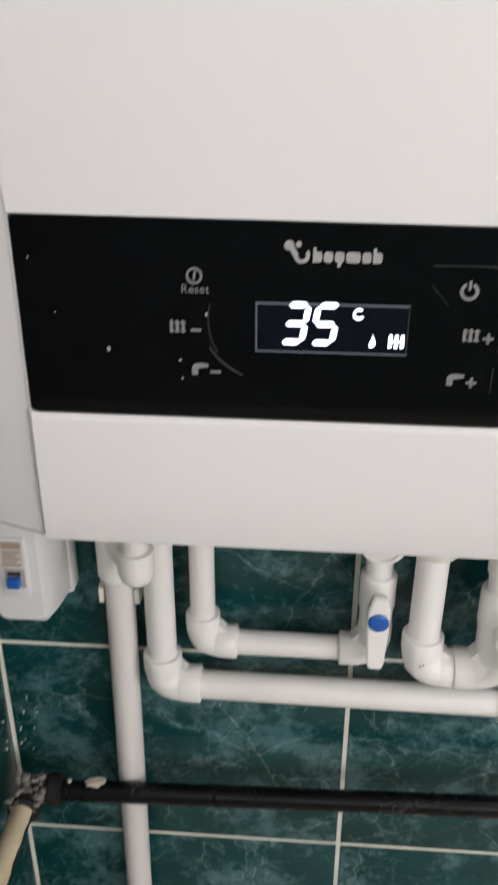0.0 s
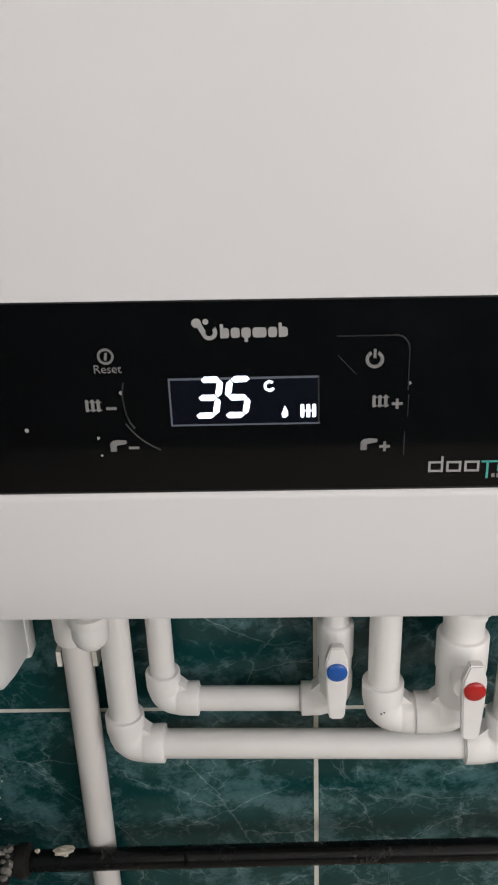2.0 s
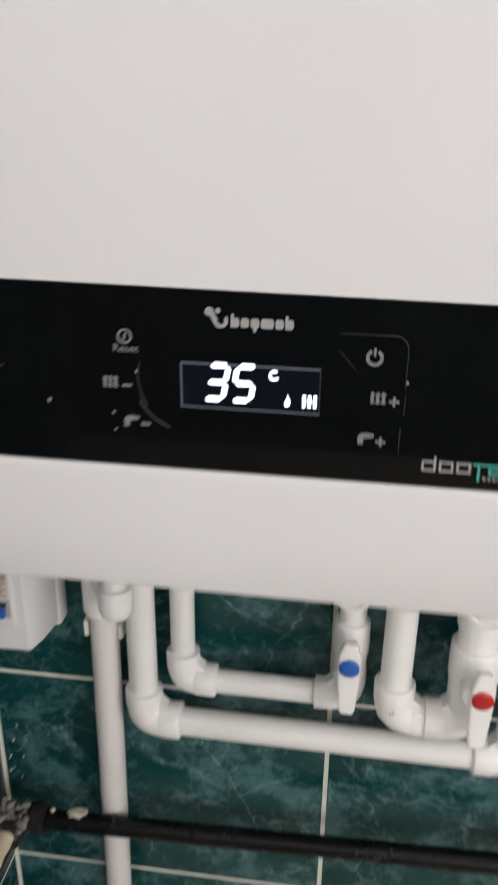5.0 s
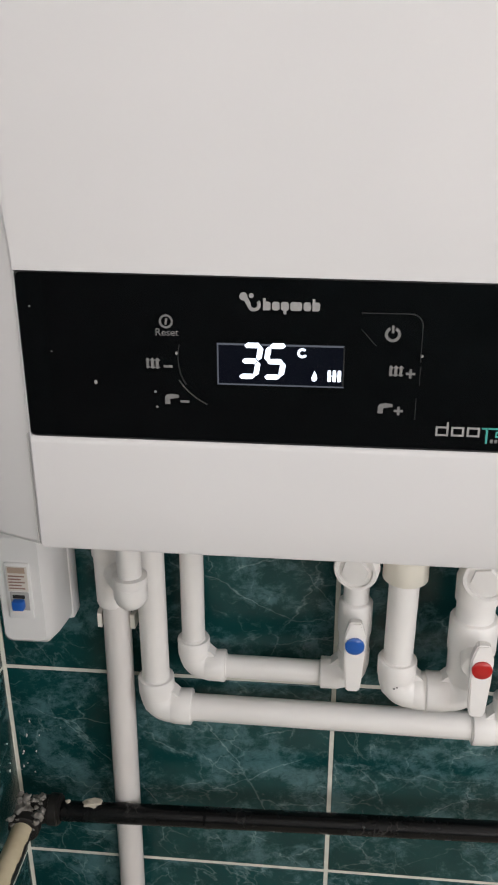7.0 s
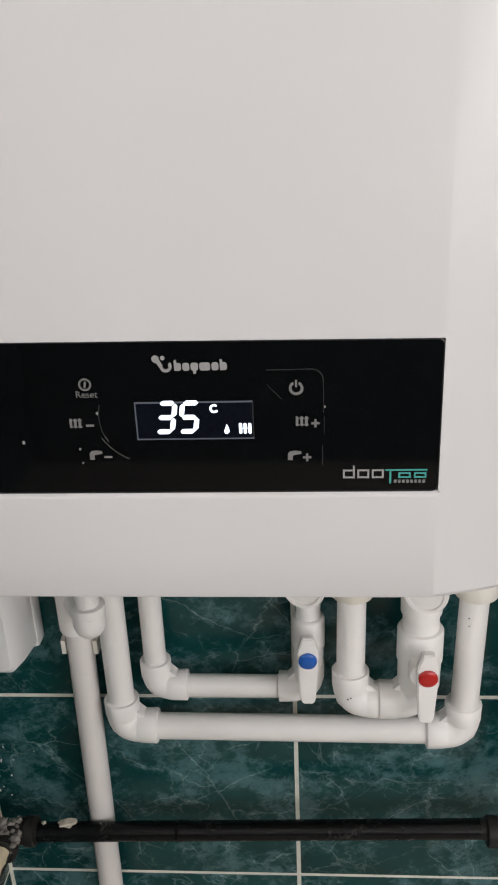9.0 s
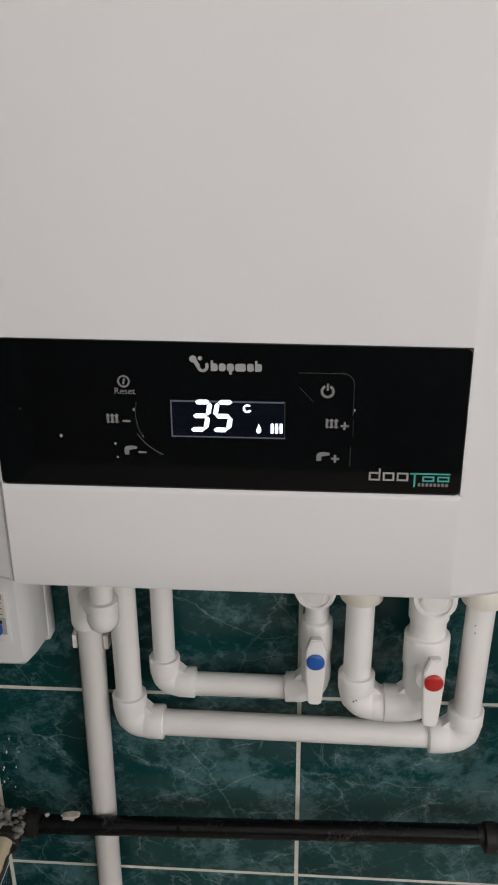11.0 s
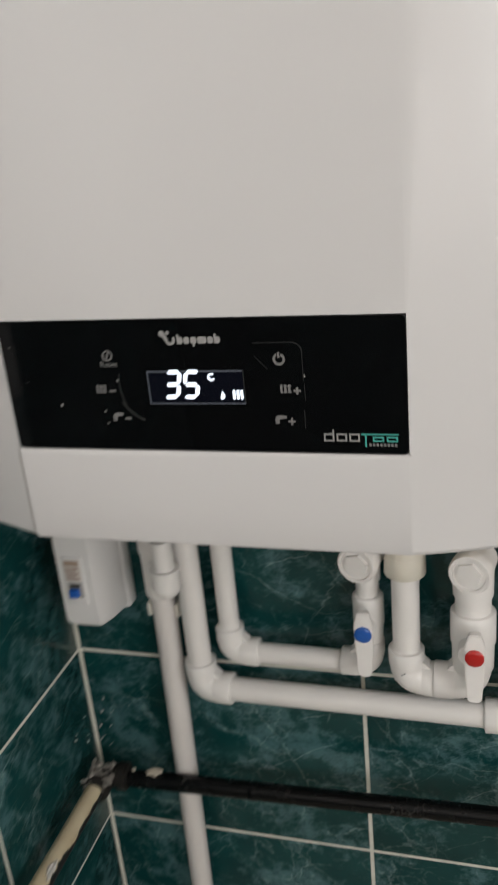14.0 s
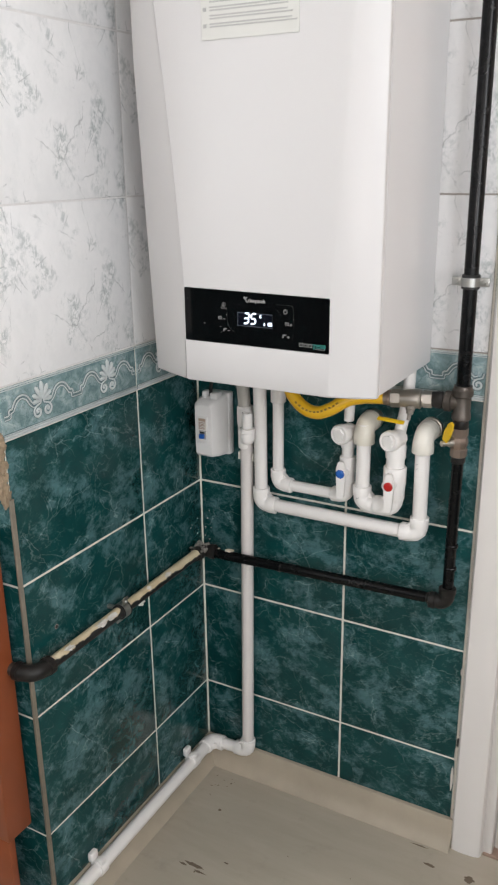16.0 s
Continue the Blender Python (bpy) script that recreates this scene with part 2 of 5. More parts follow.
GLASS = clear_glass()
GREEN, WHITE_TILE, TURQ, FLOOR_MAT, CREAM_PIPE = green_marble(), white_marble(), turquoise_marble(), linoleum(), painted_pipe()
GROUT = plain("cream_grout", (0.67, 0.66, 0.585), 0.8, 0, 0.16, 90, 0.4)
RELIEF = plain("pale_grey_relief_glaze", (0.50, 0.54, 0.54), 0.32, 0, 0.14, 70)
OUTLINE = plain("dark_teal_relief_outline", (0.11, 0.165, 0.175), 0.3, 0, 0.2, 90)
WHITE_GROUT = plain("pale_grey_grout", (0.62, 0.61, 0.60), 0.8, 0, 0.1, 90, 0.3)
# one white boiler: front cover tuned darker than its side casing to balance brightness
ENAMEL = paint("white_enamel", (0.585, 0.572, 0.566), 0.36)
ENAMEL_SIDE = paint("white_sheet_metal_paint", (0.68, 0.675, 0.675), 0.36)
BLACK_GLASS = plain("glossy_black_panel", (0.003, 0.003, 0.0033), 0.05, 0, 0.1, 30, 0, 0.2)
BLACK_LIP = plain("black_plastic_rim", (0.010, 0.010, 0.011), 0.3)
PPR = plain("white_polypropylene", (0.80, 0.775, 0.75), 0.46, 0, 0.04, 30, 0.06)
PPR_WASTE = plain("greyed_polypropylene", (0.70, 0.665, 0.64), 0.5, 0, 0.05, 30, 0.04)
PPR_FIT = plain("white_polypropylene_fitting", (0.82, 0.795, 0.77), 0.42, 0, 0.04, 60, 0.08)
PPR_WARM = plain("yellowed_plastic_elbow", (0.72, 0.68, 0.59), 0.38, 0, 0.05, 40, 0.05)
PPR_AGED = plain("slightly_yellowed_plastic", (0.76, 0.73, 0.66), 0.34, 0, 0.04, 40, 0.05)
HOSE_GREY = plain("grey_rubber_hose", (0.42, 0.40, 0.36), 0.5)
BLUE = plain("blue_plastic_cap", (0.012, 0.10, 0.42), 0.3)
RED = plain("red_plastic_cap", (0.45, 0.014, 0.012), 0.3)
BLACK_PAINT = scratched_black()
IRON = plain("grey_cast_iron", (0.09, 0.077, 0.066), 0.40, 0.6, 0.25, 80, 0.4)
IRON_DARK = plain("dark_cast_iron", (0.020, 0.0185, 0.017), 0.45, 0.2, 0.35, 80, 0.5, 0.25)
NICKEL = plain("nickel_plated_brass", (0.46, 0.425, 0.38), 0.42, 1.0, 0.12, 70, 0.12)
BRASS = plain("dull_brass", (0.30, 0.235, 0.195), 0.4, 0.8, 0.15, 70, 0.15)
STEEL = plain("galvanised_steel", (0.42, 0.42, 0.40), 0.42, 1.0, 0.12, 80, 0.15)
RUBBER = plain("black_rubber", (0.012, 0.012, 0.012), 0.6)
YELLOW = plain("yellow_hose_sleeve", (0.70, 0.40, 0.012), 0.38, 0, 0.05, 60)
YELLOW_LEVER = plain("yellow_lever_paint", (0.72, 0.48, 0.01), 0.35, 0, 0.05, 60)
YELLOW_PRINT = plain("dark_print_on_hose", (0.22, 0.13, 0.01), 0.5)
PRINT = plain("pale_grey_print", (0.27, 0.262, 0.255), 0.4)
PRINT_DIM = plain("dim_grey_print", (0.16, 0.156, 0.152), 0.4)
PRINT_TEAL = plain("teal_print", (0.05, 0.32, 0.28), 0.4)
FAINT = plain("worn_gloss_edge", (0.028, 0.028, 0.028), 0.15)
BOX_PLASTIC = plain("white_abs_box", (0.72, 0.71, 0.70), 0.35, 0, 0.02, 40)
BEIGE_LABEL = plain("beige_device_label", (0.60, 0.56, 0.51), 0.45)
BROWN_LABEL = plain("brown_device_window", (0.36, 0.27, 0.21), 0.3)
RED_PRINT = plain("red_brown_print", (0.26, 0.15, 0.12), 0.5)
SKIRT = plain("beige_vinyl_skirting", (0.41, 0.355, 0.275), 0.5, 0, 0.12, 18, 0.1)
CASING = plain("white_gloss_door_paint", (0.72, 0.69, 0.66), 0.35, 0, 0.03, 12, 0.05)
PEACH = plain("peach_door_paint", (0.70, 0.52, 0.42), 0.3, 0, 0.05, 10)
WOOD = plain("orange_brown_laminate", (0.22, 0.055, 0.018), 0.38, 0, 0.12, 22, 0.04)
PLASTER = plain("white_wall_plaster", (0.80, 0.785, 0.76), 0.8, 0, 0.04, 14, 0.2)
PUTTY = plain("white_putty", (0.62, 0.60, 0.56), 0.8, 0, 0.08, 60, 0.6)
CRUMB = plain("grey_mortar_crust", (0.20, 0.185, 0.165), 0.9, 0, 0.65, 160, 1.0)
FOAM = plain("yellow_mounting_foam", (0.25, 0.19, 0.125), 0.9, 0, 0.35, 90, 1.0)
TRIM = plain("grey_beige_plastic_corner_profile", (0.19, 0.165, 0.125), 0.5, 0, 0.25, 50)
PAPER = plain("label_paper", (0.60, 0.595, 0.56), 0.5, 0, 0.03, 40)
INK = plain("grey_label_print", (0.40, 0.40, 0.385), 0.6)
LCD_ON = glow("lit_display_segment", (0.80, 0.87, 1.0), 2.2)
LCD_BACK = glow("dim_display_backlight", (0.10, 0.16, 0.75), 0.0045)
LCD_EDGE = glow("lit_display_edge", (0.55, 0.60, 0.72), 0.17)


# ---- mesh helpers ----
def V(*a):
    return Vector(a)


def part(name, bm, material, parent=None, label="", sharp=38):
    me = bpy.data.meshes.new(name)
    bmesh.ops.recalc_face_normals(bm, faces=bm.faces)
    bm.to_mesh(me)
    bm.free()
    for p in me.polygons:
        p.use_smooth = True
    me.set_sharp_from_angle(angle=radians(sharp))
    me.materials.append(material)
    ob = new(name, me)
    if parent is not None:
        ob.parent = parent
    if label:
        tagged(ob, label)
    return ob


def thing(name, label, category, group="", kind="", at=(0, 0, 0)):
    ob = new(name)
    ob.empty_display_size = 0.02
    return tagged(ob, label, category, group, kind)


def box(bm, a, b, bevel=0.0, seg=2):
    """A block from corner a to corner b, its edges rounded by bevel."""
    a, b = Vector(a), Vector(b)
    made = bmesh.ops.create_cube(bm, size=1.0)
    bmesh.ops.scale(bm, vec=b - a, verts=made["verts"])
    bmesh.ops.translate(bm, vec=(a + b) / 2, verts=made["verts"])
    if bevel:
        edges = list({e for v in made["verts"] for e in v.link_edges})
        bmesh.ops.bevel(bm, geom=edges, offset=bevel, segments=seg, profile=0.5, affect="EDGES")
    return bm


def block(a, b, bevel=0.0, seg=2):
    return box(bmesh.new(), a, b, bevel, seg)


def fillet(pts, rad, n=7):
    pts = [Vector(p) for p in pts]
    out = [pts[0]]
    for p0, p1, p2 in zip(pts, pts[1:], pts[2:]):
        d1, d2 = (p0 - p1).normalized(), (p2 - p1).normalized()
        r = min(rad, (p0 - p1).length * 0.98, (p2 - p1).length * 0.98)
        a, c = p1 + d1 * r, p1 + d2 * r
        for i in range(n + 1):
            s = i / n
            out.append(a * (1 - s) ** 2 + p1 * 2 * s * (1 - s) * 0.83 + (a + c) * s * (1 - s) * 0.17 + c * s**2)
    out.append(pts[-1])
    return out


def tube(bm, pts, r, segs=20, caps=True):
    """A tube along pts; r: one radius or one for each point."""
    pts = [Vector(p) for p in pts]
    rs = list(r) if hasattr(r, "__len__") else [r] * len(pts)
    tang = []
    for i in range(len(pts)):
        d = (pts[min(i + 1, len(pts) - 1)] - pts[max(i - 1, 0)])
        tang.append(d.normalized() if d.length > 1e-9 else tang[-1])
    n = tang[0].orthogonal().normalized()
    rings = []
    for p, d, rad in zip(pts, tang, rs):
        n = (n - d * n.dot(d)).normalized()
        b = d.cross(n)
        rings.append([bm.verts.new(p + (n * math.cos(a) + b * math.sin(a)) * rad) for a in (2 * math.pi * k / segs for k in range(segs))])
    for r0, r1 in zip(rings, rings[1:]):
        for k in range(segs):
            bm.faces.new((r0[k], r0[(k + 1) % segs], r1[(k + 1) % segs], r1[k]))
    if caps:
        bm.faces.new(rings[0][::-1])
        bm.faces.new(rings[-1])
    return bm


def lathe(bm, start, way, profile, segs=24):
    """A turned body: (distance along the axis, radius) pairs from start in the direction way."""
    start, way = Vector(start), Vector(way).normalized()
    n = way.orthogonal().normalized()
    b = way.cross(n)
    rings = [[bm.verts.new(start + way * s + (n * math.cos(a) + b * math.sin(a)) * max(r, 1e-5)) for a in (2 * math.pi * (k + 0.5) / segs for k in range(segs))] for s, r in profile]
    for r0, r1 in zip(rings, rings[1:]):
        for k in range(segs):
            bm.faces.new((r0[k], r0[(k + 1) % segs], r1[(k + 1) % segs], r1[k]))
    bm.faces.new(rings[0][::-1])
    bm.faces.new(rings[-1])
    return bm


def collar_profile(length, r, lip=0.0012):
    return [(0, r - 0.0015), (0.001, r), (length - 0.001, r), (length, r - 0.0015)]


def pipe(parent, a, b, r, mat=None, name="pipe"):
    return part(name, tube(bmesh.new(), [a, b], r, 24), mat or PPR, parent)


def elbow(parent, p, d1, d2, r, mat=None, reach=0.034, name="elbow"):
    """A welded plastic elbow: two stout sockets with crisp rims, a tight bend and a web in its inner corner."""
    p, d1, d2 = Vector(p), Vector(d1).normalized(), Vector(d2).normalized()
    R = r + 0.0038
    bm = bmesh.new()
    path = fillet([p + d1 * (reach - 0.012), p, p + d2 * (reach - 0.012)], r * 1.18, 10)
    tube(bm, path, R - 0.0006, 24)
    for d in (d1, d2):
        lathe(bm, p + d * (reach - 0.0200), d, [(0, R - 0.0008), (0.0040, R + 0.0002), (0.0192, R + 0.0005), (0.0200, R - 0.0001), (0.0201, r + 0.0002), (0.0192, r - 0.0002)], 24)
    # the weld bead where the pipe enters
    for d in (d1, d2):
        lathe(bm, p + d * (reach - 0.001), d, [(0, r - 0.0002), (0.0004, r + 0.0009), (0.0018, r + 0.0010), (0.0026, r - 0.0002)], 20)
    side = d1.cross(d2).normalized()
    w = R * 0.42
    q = [p + d1 * R * 0.7 + d2 * R * 0.7, p + d1 * (R + 0.0085) + d2 * R * 0.8, p + d1 * R * 0.8 + d2 * (R + 0.0085)]
    lo, hi = [bm.verts.new(x - side * w) for x in q], [bm.verts.new(x + side * w) for x in q]
    bm.faces.new(lo[::-1])
    bm.faces.new(hi)
    for k in range(3):
        bm.faces.new((lo[k], lo[(k + 1) % 3], hi[(k + 1) % 3], hi[k]))
    return part(name, bm, mat or PPR_FIT, parent)


def prism(bm, outline, depth, m=None):
    """A flat shape in x and z, given depth towards +y from y = 0, then moved by m."""
    front = [bm.verts.new((x, 0, z)) for x, z in outline]
    back = [bm.verts.new((x, depth, z)) for x, z in outline]
    bm.faces.new(front)
    bm.faces.new(back[::-1])
    for k in range(len(outline)):
        j = (k + 1) % len(outline)
        bm.faces.new((front[k], back[k], back[j], front[j]))
    if m is not None:
        bmesh.ops.transform(bm, matrix=m, verts=front + back)
    return bm


def disc_outline(cx, cz, r, n=20, r2=None):
    return [(cx + r * math.cos(2 * math.pi * k / n), cz + (r2 or r) * math.sin(2 * math.pi * k / n)) for k in range(n)]


def bar_outline(x0, z0, x1, z1, w):
    d = Vector((x1 - x0, z1 - z0)).normalized()
    n = Vector((-d.y, d.x)) * w / 2
    return [(x0 + n.x, z0 + n.y), (x0 - n.x, z0 - n.y), (x1 - n.x, z1 - n.y), (x1 + n.x, z1 + n.y)]


def blob(bm, at, size, seed, rough=0.35, sub=3):
    """A lumpy mass with an uneven surface."""
    made = bmesh.ops.create_icosphere(bm, subdivisions=sub, radius=1.0)
    for v in made["verts"]:
        k = 1 + rough * noise.noise(v.co * 1.7 + Vector((seed, seed * 2.1, 0))) + rough * 0.5 * noise.noise(v.co * 5 + Vector((seed, 0, 3)))
        v.co = Vector(at) + Vector((v.co.x * size[0], v.co.y * size[1], v.co.z * size[2])) * k
    return bm


def structure(name, bm, mat, label, category):
    return tagged(part(name, bm, mat), label, category, "", "structure")


# ---- walls, floor, ceiling ----
PIER = -0.543
RIGHT, REAR, FARLEFT = 1.75, -2.75, -0.75
wall_north = structure("wall_north", block((-0.2, 0.0012, FLOOR - 0.1), (0.585, 0.16, TOP)), GROUT, "tiled wall behind the boiler with cream grout", "wall")
bm = block((-0.2, PIER + 0.0012, FLOOR - 0.1), (-0.0012, 0.0012, TOP))
wall_west = structure("wall_west", bm, GROUT, "tiled wall corner pier, green tiles below and white above", "wall")
wall_return = structure("wall_return", block((FARLEFT, PIER + 0.0012, FLOOR - 0.1), (-0.2, PIER + 0.15, TOP)), GROUT, "tiled return of the pier beside the cabinet", "wall")
for name_, a_, b_ in (("wall_far_west", (FARLEFT - 0.1, REAR), (FARLEFT, PIER + 0.15)), ("wall_south", (FARLEFT - 0.1, REAR - 0.1), (RIGHT + 0.1, REAR)), ("wall_east", (RIGHT, REAR), (RIGHT + 0.1, 0.16))):
    bm = bmesh.new()
    if name_ == "wall_east":
        for y0, y1, z0, z1 in ((REAR, -2.13, 1.0, TOP), (-0.97, 0.16, 1.0, TOP), (-2.13, -0.97, 1.0, 1.01), (-2.13, -0.97, 2.03, TOP)):
            box(bm, (RIGHT, y0, z0), (RIGHT + 0.1, y1, z1))
    elif name_ == "wall_far_west":
        for y0, y1, z0, z1 in ((REAR, -2.22, 1.0, TOP), (-1.28, PIER + 0.15, 1.0, TOP), (-2.22, -1.28, 1.0, 1.01), (-2.22, -1.28, 2.09, TOP)):
            box(bm, (FARLEFT - 0.1, y0, z0), (FARLEFT, y1, z1))
    else:
        box(bm, (*a_, 1.0), (*b_, TOP))
    structure(name_, bm, PLASTER, "plain white upper wall of the room", "wall")
    # unseen lower wall, added dark so the black panel reflects little
    structure(name_ + "_dado", block((*a_, FLOOR - 0.1), (*b_, 1.0)), GREEN, "unseen dark green marbled lower wall, added for dark reflections", "wall")
bm = block((0.585, 0.003, 2.14), (RIGHT, 0.16, TOP))
box(bm, (1.53, 0.003, FLOOR - 0.1), (RIGHT, 0.16, 2.14))
structure("wall_over_door", bm, PLASTER, "white plaster wall round the doorway", "wall")
structure("floor", block((FARLEFT - 0.1, REAR - 0.1, FLOOR - 0.1), (RIGHT + 0.1, 0.9, FLOOR)), FLOOR_MAT, "pale grey linoleum floor with dark scuffs", "floor")
structure("ceiling", block((FARLEFT - 0.1, REAR - 0.1, TOP), (RIGHT + 0.1, 0.16, TOP + 0.1)), PLASTER, "plain white ceiling", "ceiling")

window = thing("window_1", "wide window with a white frame in the side wall", "window", "", "structure")
bm = bmesh.new()
for y0, y1, z0, z1 in ((-2.13, -2.10, 1.01, 2.03), (-1.00, -0.97, 1.01, 2.03), (-2.10, -1.00, 1.01, 1.04), (-2.10, -1.00, 2.00, 2.03)):
    box(bm, (RIGHT + 0.055, y0, z0), (RIGHT + 0.085, y1, z1), 0.002)
part("window_frame", bm, CASING, window)
pane = part("pane", block((RIGHT + 0.068, -2.10, 1.04), (RIGHT + 0.072, -1.00, 2.00)), GLASS, window)
pane.visible_shadow = False
# unseen window, added as the opening for the light on the boiler's left
window = thing("window_2", "unseen window with a white frame, added in the far wall", "window", "", "structure")
bm = bmesh.new()
for y0, y1, z0, z1 in ((-2.22, -2.19, 1.01, 2.09), (-1.31, -1.28, 1.01, 2.09), (-2.19, -1.31, 1.01, 1.04), (-2.19, -1.31, 2.06, 2.09)):
    box(bm, (FARLEFT - 0.085, y0, z0), (FARLEFT - 0.055, y1, z1), 0.002)
part("window_frame", bm, CASING, window)
pane = part("pane", block((FARLEFT - 0.072, -2.19, 1.04), (FARLEFT - 0.068, -1.31, 2.06)), GLASS, window)
pane.visible_shadow = False

# skirting with a hollow profile, along both walls
def skirting(name, a, b, out):
    """A vinyl skirting from a to b at floor height; out points into the room."""
    bm = bmesh.new()
    a, b, out = Vector(a), Vector(b), Vector(out)
    prof = [(0.0, 0.062), (0.007, 0.061), (0.010, 0.055), (0.013, 0.036), (0.018, 0.020), (0.026, 0.008), (0.034, 0.001), (0.034, -0.002), (0.0, -0.002)]
    ends = [[bm.verts.new(p + out * o + V(0, 0, FLOOR + h)) for o, h in prof] for p in (a, b)]
    n = len(prof)
    for k in range(n):
        bm.faces.new((ends[0][k], ends[0][(k + 1) % n], ends[1][(k + 1) % n], ends[1][k]))
    bm.faces.new(ends[0][::-1])
    bm.faces.new(ends[1])
    return structure(name, bm, SKIRT, "beige vinyl skirting along the tiled wall", "skirting")

skirting("baseboard_north", (0.0, -0.0005, 0), (0.592, -0.0005, 0), (0, -1, 0))
skirting("baseboard_west", (0.0005, 0.0, 0), (0.0005, PIER, 0), (1, 0, 0))

# door casing, jamb and leaf
bm = bmesh.new()
prof = [(0.592, -0.0), (0.592, -0.013), (0.596, -0.018), (0.612, -0.020), (0.640, -0.0185), (0.650, -0.015), (0.653, -0.010), (0.653, 0.0)]
ends = [[bm.verts.new((x, y, z)) for x, y in prof] for z in (FLOOR, 2.14)]
for k in range(len(prof)):
    j = (k + 1) % len(prof)
    bm.faces.new((ends[0][k], ends[0][j], ends[1][j], ends[1][k]))
bm.faces.new(ends[0][::-1])
bm.faces.new(ends[1])
structure("trim_door_casing", bm, CASING, "white painted wooden door casing", "door casing")
structure("trim_door_jamb", block((0.648, 0.0, FLOOR), (0.672, 0.16, 2.13), 0.002), CASING, "white painted door jamb", "door jamb")
door = thing("door_1", "closed peach painted door in a white casing", "door", "", "structure")
part("leaf", block((0.674, 0.045, FLOOR + 0.008), (1.52, 0.085, 2.12), 0.003), PEACH, door)
part("stop", block((0.672, 0.022, FLOOR), (0.688, 0.044, 2.12), 0.004), CASING, door)
structure("threshold", block((0.655, -0.004, FLOOR - 0.02), (1.53, 0.16, FLOOR + 0.006), 0.002), plain("brown_threshold", (0.30, 0.21, 0.165), 0.5, 0, 0.1, 20), "worn brown door threshold", "threshold")
bm = bmesh.new()
n = 90
cols = [[], [], [], []]
for k in range(n + 1):
    z = FLOOR + 0.06 + (2.1 - FLOOR) * k / n
    w = 0.004 + 0.003 * noise.noise(Vector((0, 3.1, z * 9))) + 0.003 * noise.noise(Vector((5, 1, z * 31)))
    d = 0.002 + 0.0015 * noise.noise(Vector((2, 0, z * 40)))
    for c, x, y in zip(cols, (0.5868 - w * 0.6, 0.5874 - w * 0.3, 0.590, 0.593), (0.001, -d, -d - 0.0015, -0.002)):
        c.append(bm.verts.new((x, y, z)))
for c0, c1 in zip(cols, cols[1:]):
    for k in range(n):
        bm.faces.new((c0[k], c1[k], c1[k + 1], c0[k + 1]))
structure("caulk_door", bm, plain("cream_caulk", (0.72, 0.68, 0.60), 0.7, 0, 0.1, 60, 0.5), "rough white putty between tiles and door casing", "putty")

structure("trim_gap", block((0.5900, -0.0060, FLOOR + 0.06), (0.5916, -0.0010, 2.1)), plain("dark_gap_filler", (0.10, 0.085, 0.07), 0.8), "dark gap line between putty and door casing", "gap")

bm = blob(bmesh.new(), (0.5805, -0.0012, 0.205), (0.0026, 0.0012, 0.024), 8.0, 0.5, 3)
blob(bm, (0.5830, -0.0012, 0.455), (0.0014, 0.0010, 0.008), 9.0, 0.5, 2)
blob(bm, (0.5835, -0.0012, 0.262), (0.0012, 0.0010, 0.018), 10.0, 0.5, 2)
structure("caulk_smear", bm, PUTTY, "white putty smears at the edge of the tiles", "putty")
structure("caulk_hole", blob(bmesh.new(), (0.5878, -0.0045, 0.296), (0.0022, 0.0016, 0.011), 3.0, 0.3, 3), RUBBER, "dark hole in the putty beside the door casing", "hole")

# corner profile on the pier's outer edge
bm = block((-0.001, PIER - 0.004, FLOOR), (0.0034, PIER + 0.0045, 0.905), 0.0012)
for y0, y1, x in ((-0.0042, -0.0022, 0.0042), (-0.0010, 0.0010, 0.0043), (0.0024, 0.0042, 0.0041)):
    box(bm, (0.0028, PIER + y0, FLOOR + 0.001), (x, PIER + y1, 0.9045), 0.0005, 1)
structure("trim_corner_profile", bm, TRIM, "grey-beige plastic corner profile on the tiled pier", "corner profile")
bm = bmesh.new()
for k in range(6):
    blob(bm, (random.uniform(-0.012, -0.004), PIER - 0.004 + random.uniform(-0.003, 0.003), 0.908 + k * 0.018), (0.009, 0.008, 0.015), k * 3.1, 0.55, 4)
tagged(part("mounting_foam", bm, FOAM), "rough yellow mounting foam on the pier edge", "foam")

# ---- the boiler ----
BX0, BX1, BZ0, BZ1 = 0.072, 0.487, 1.054, 1.76
boiler = thing("boiler", "white wall-mounted gas boiler with black control panel", "boiler")
BACK = -0.2575
bm = bmesh.new()
plan = [(BX0 + 0.014, -0.003), (BX1 - 0.0004, -0.003), (BX1 - 0.0004, BACK + 0.0016), (BX0 + 0.060, BACK + 0.0016), (BX0 + 0.014, BACK + 0.0110)]
ends = [[bm.verts.new((x, y, z)) for x, y in plan] for z in (BZ0 + 0.003, BZ1)]
for k in range(5):
    bm.faces.new((ends[0][k], ends[0][(k + 1) % 5], ends[1][(k + 1) % 5], ends[1][k]))
bm.faces.new(ends[0])
bm.faces.new(ends[1])
bmesh.ops.bevel(bm, geom=list(bm.edges), offset=0.0018, segments=2, affect="EDGES")
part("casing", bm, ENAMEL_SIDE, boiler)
part("cover_gasket", block((BX0 + 0.062, BACK - 0.003, BZ0 + 0.008), (BX1 - 0.004, BACK + 0.004, BZ1 - 0.004)), BLACK_LIP, boiler)
PX0, PX1, PZ0, PZ1 = 0.1635, 0.4180, 1.1215, 1.2055


def top_tilt(x):
    """How far the panel's upper edge lies above its mean height at x."""
    return 0.0006 - 0.0026 * min(1.0, max(0.0, (x - PX0) / (PX1 - PX0)))


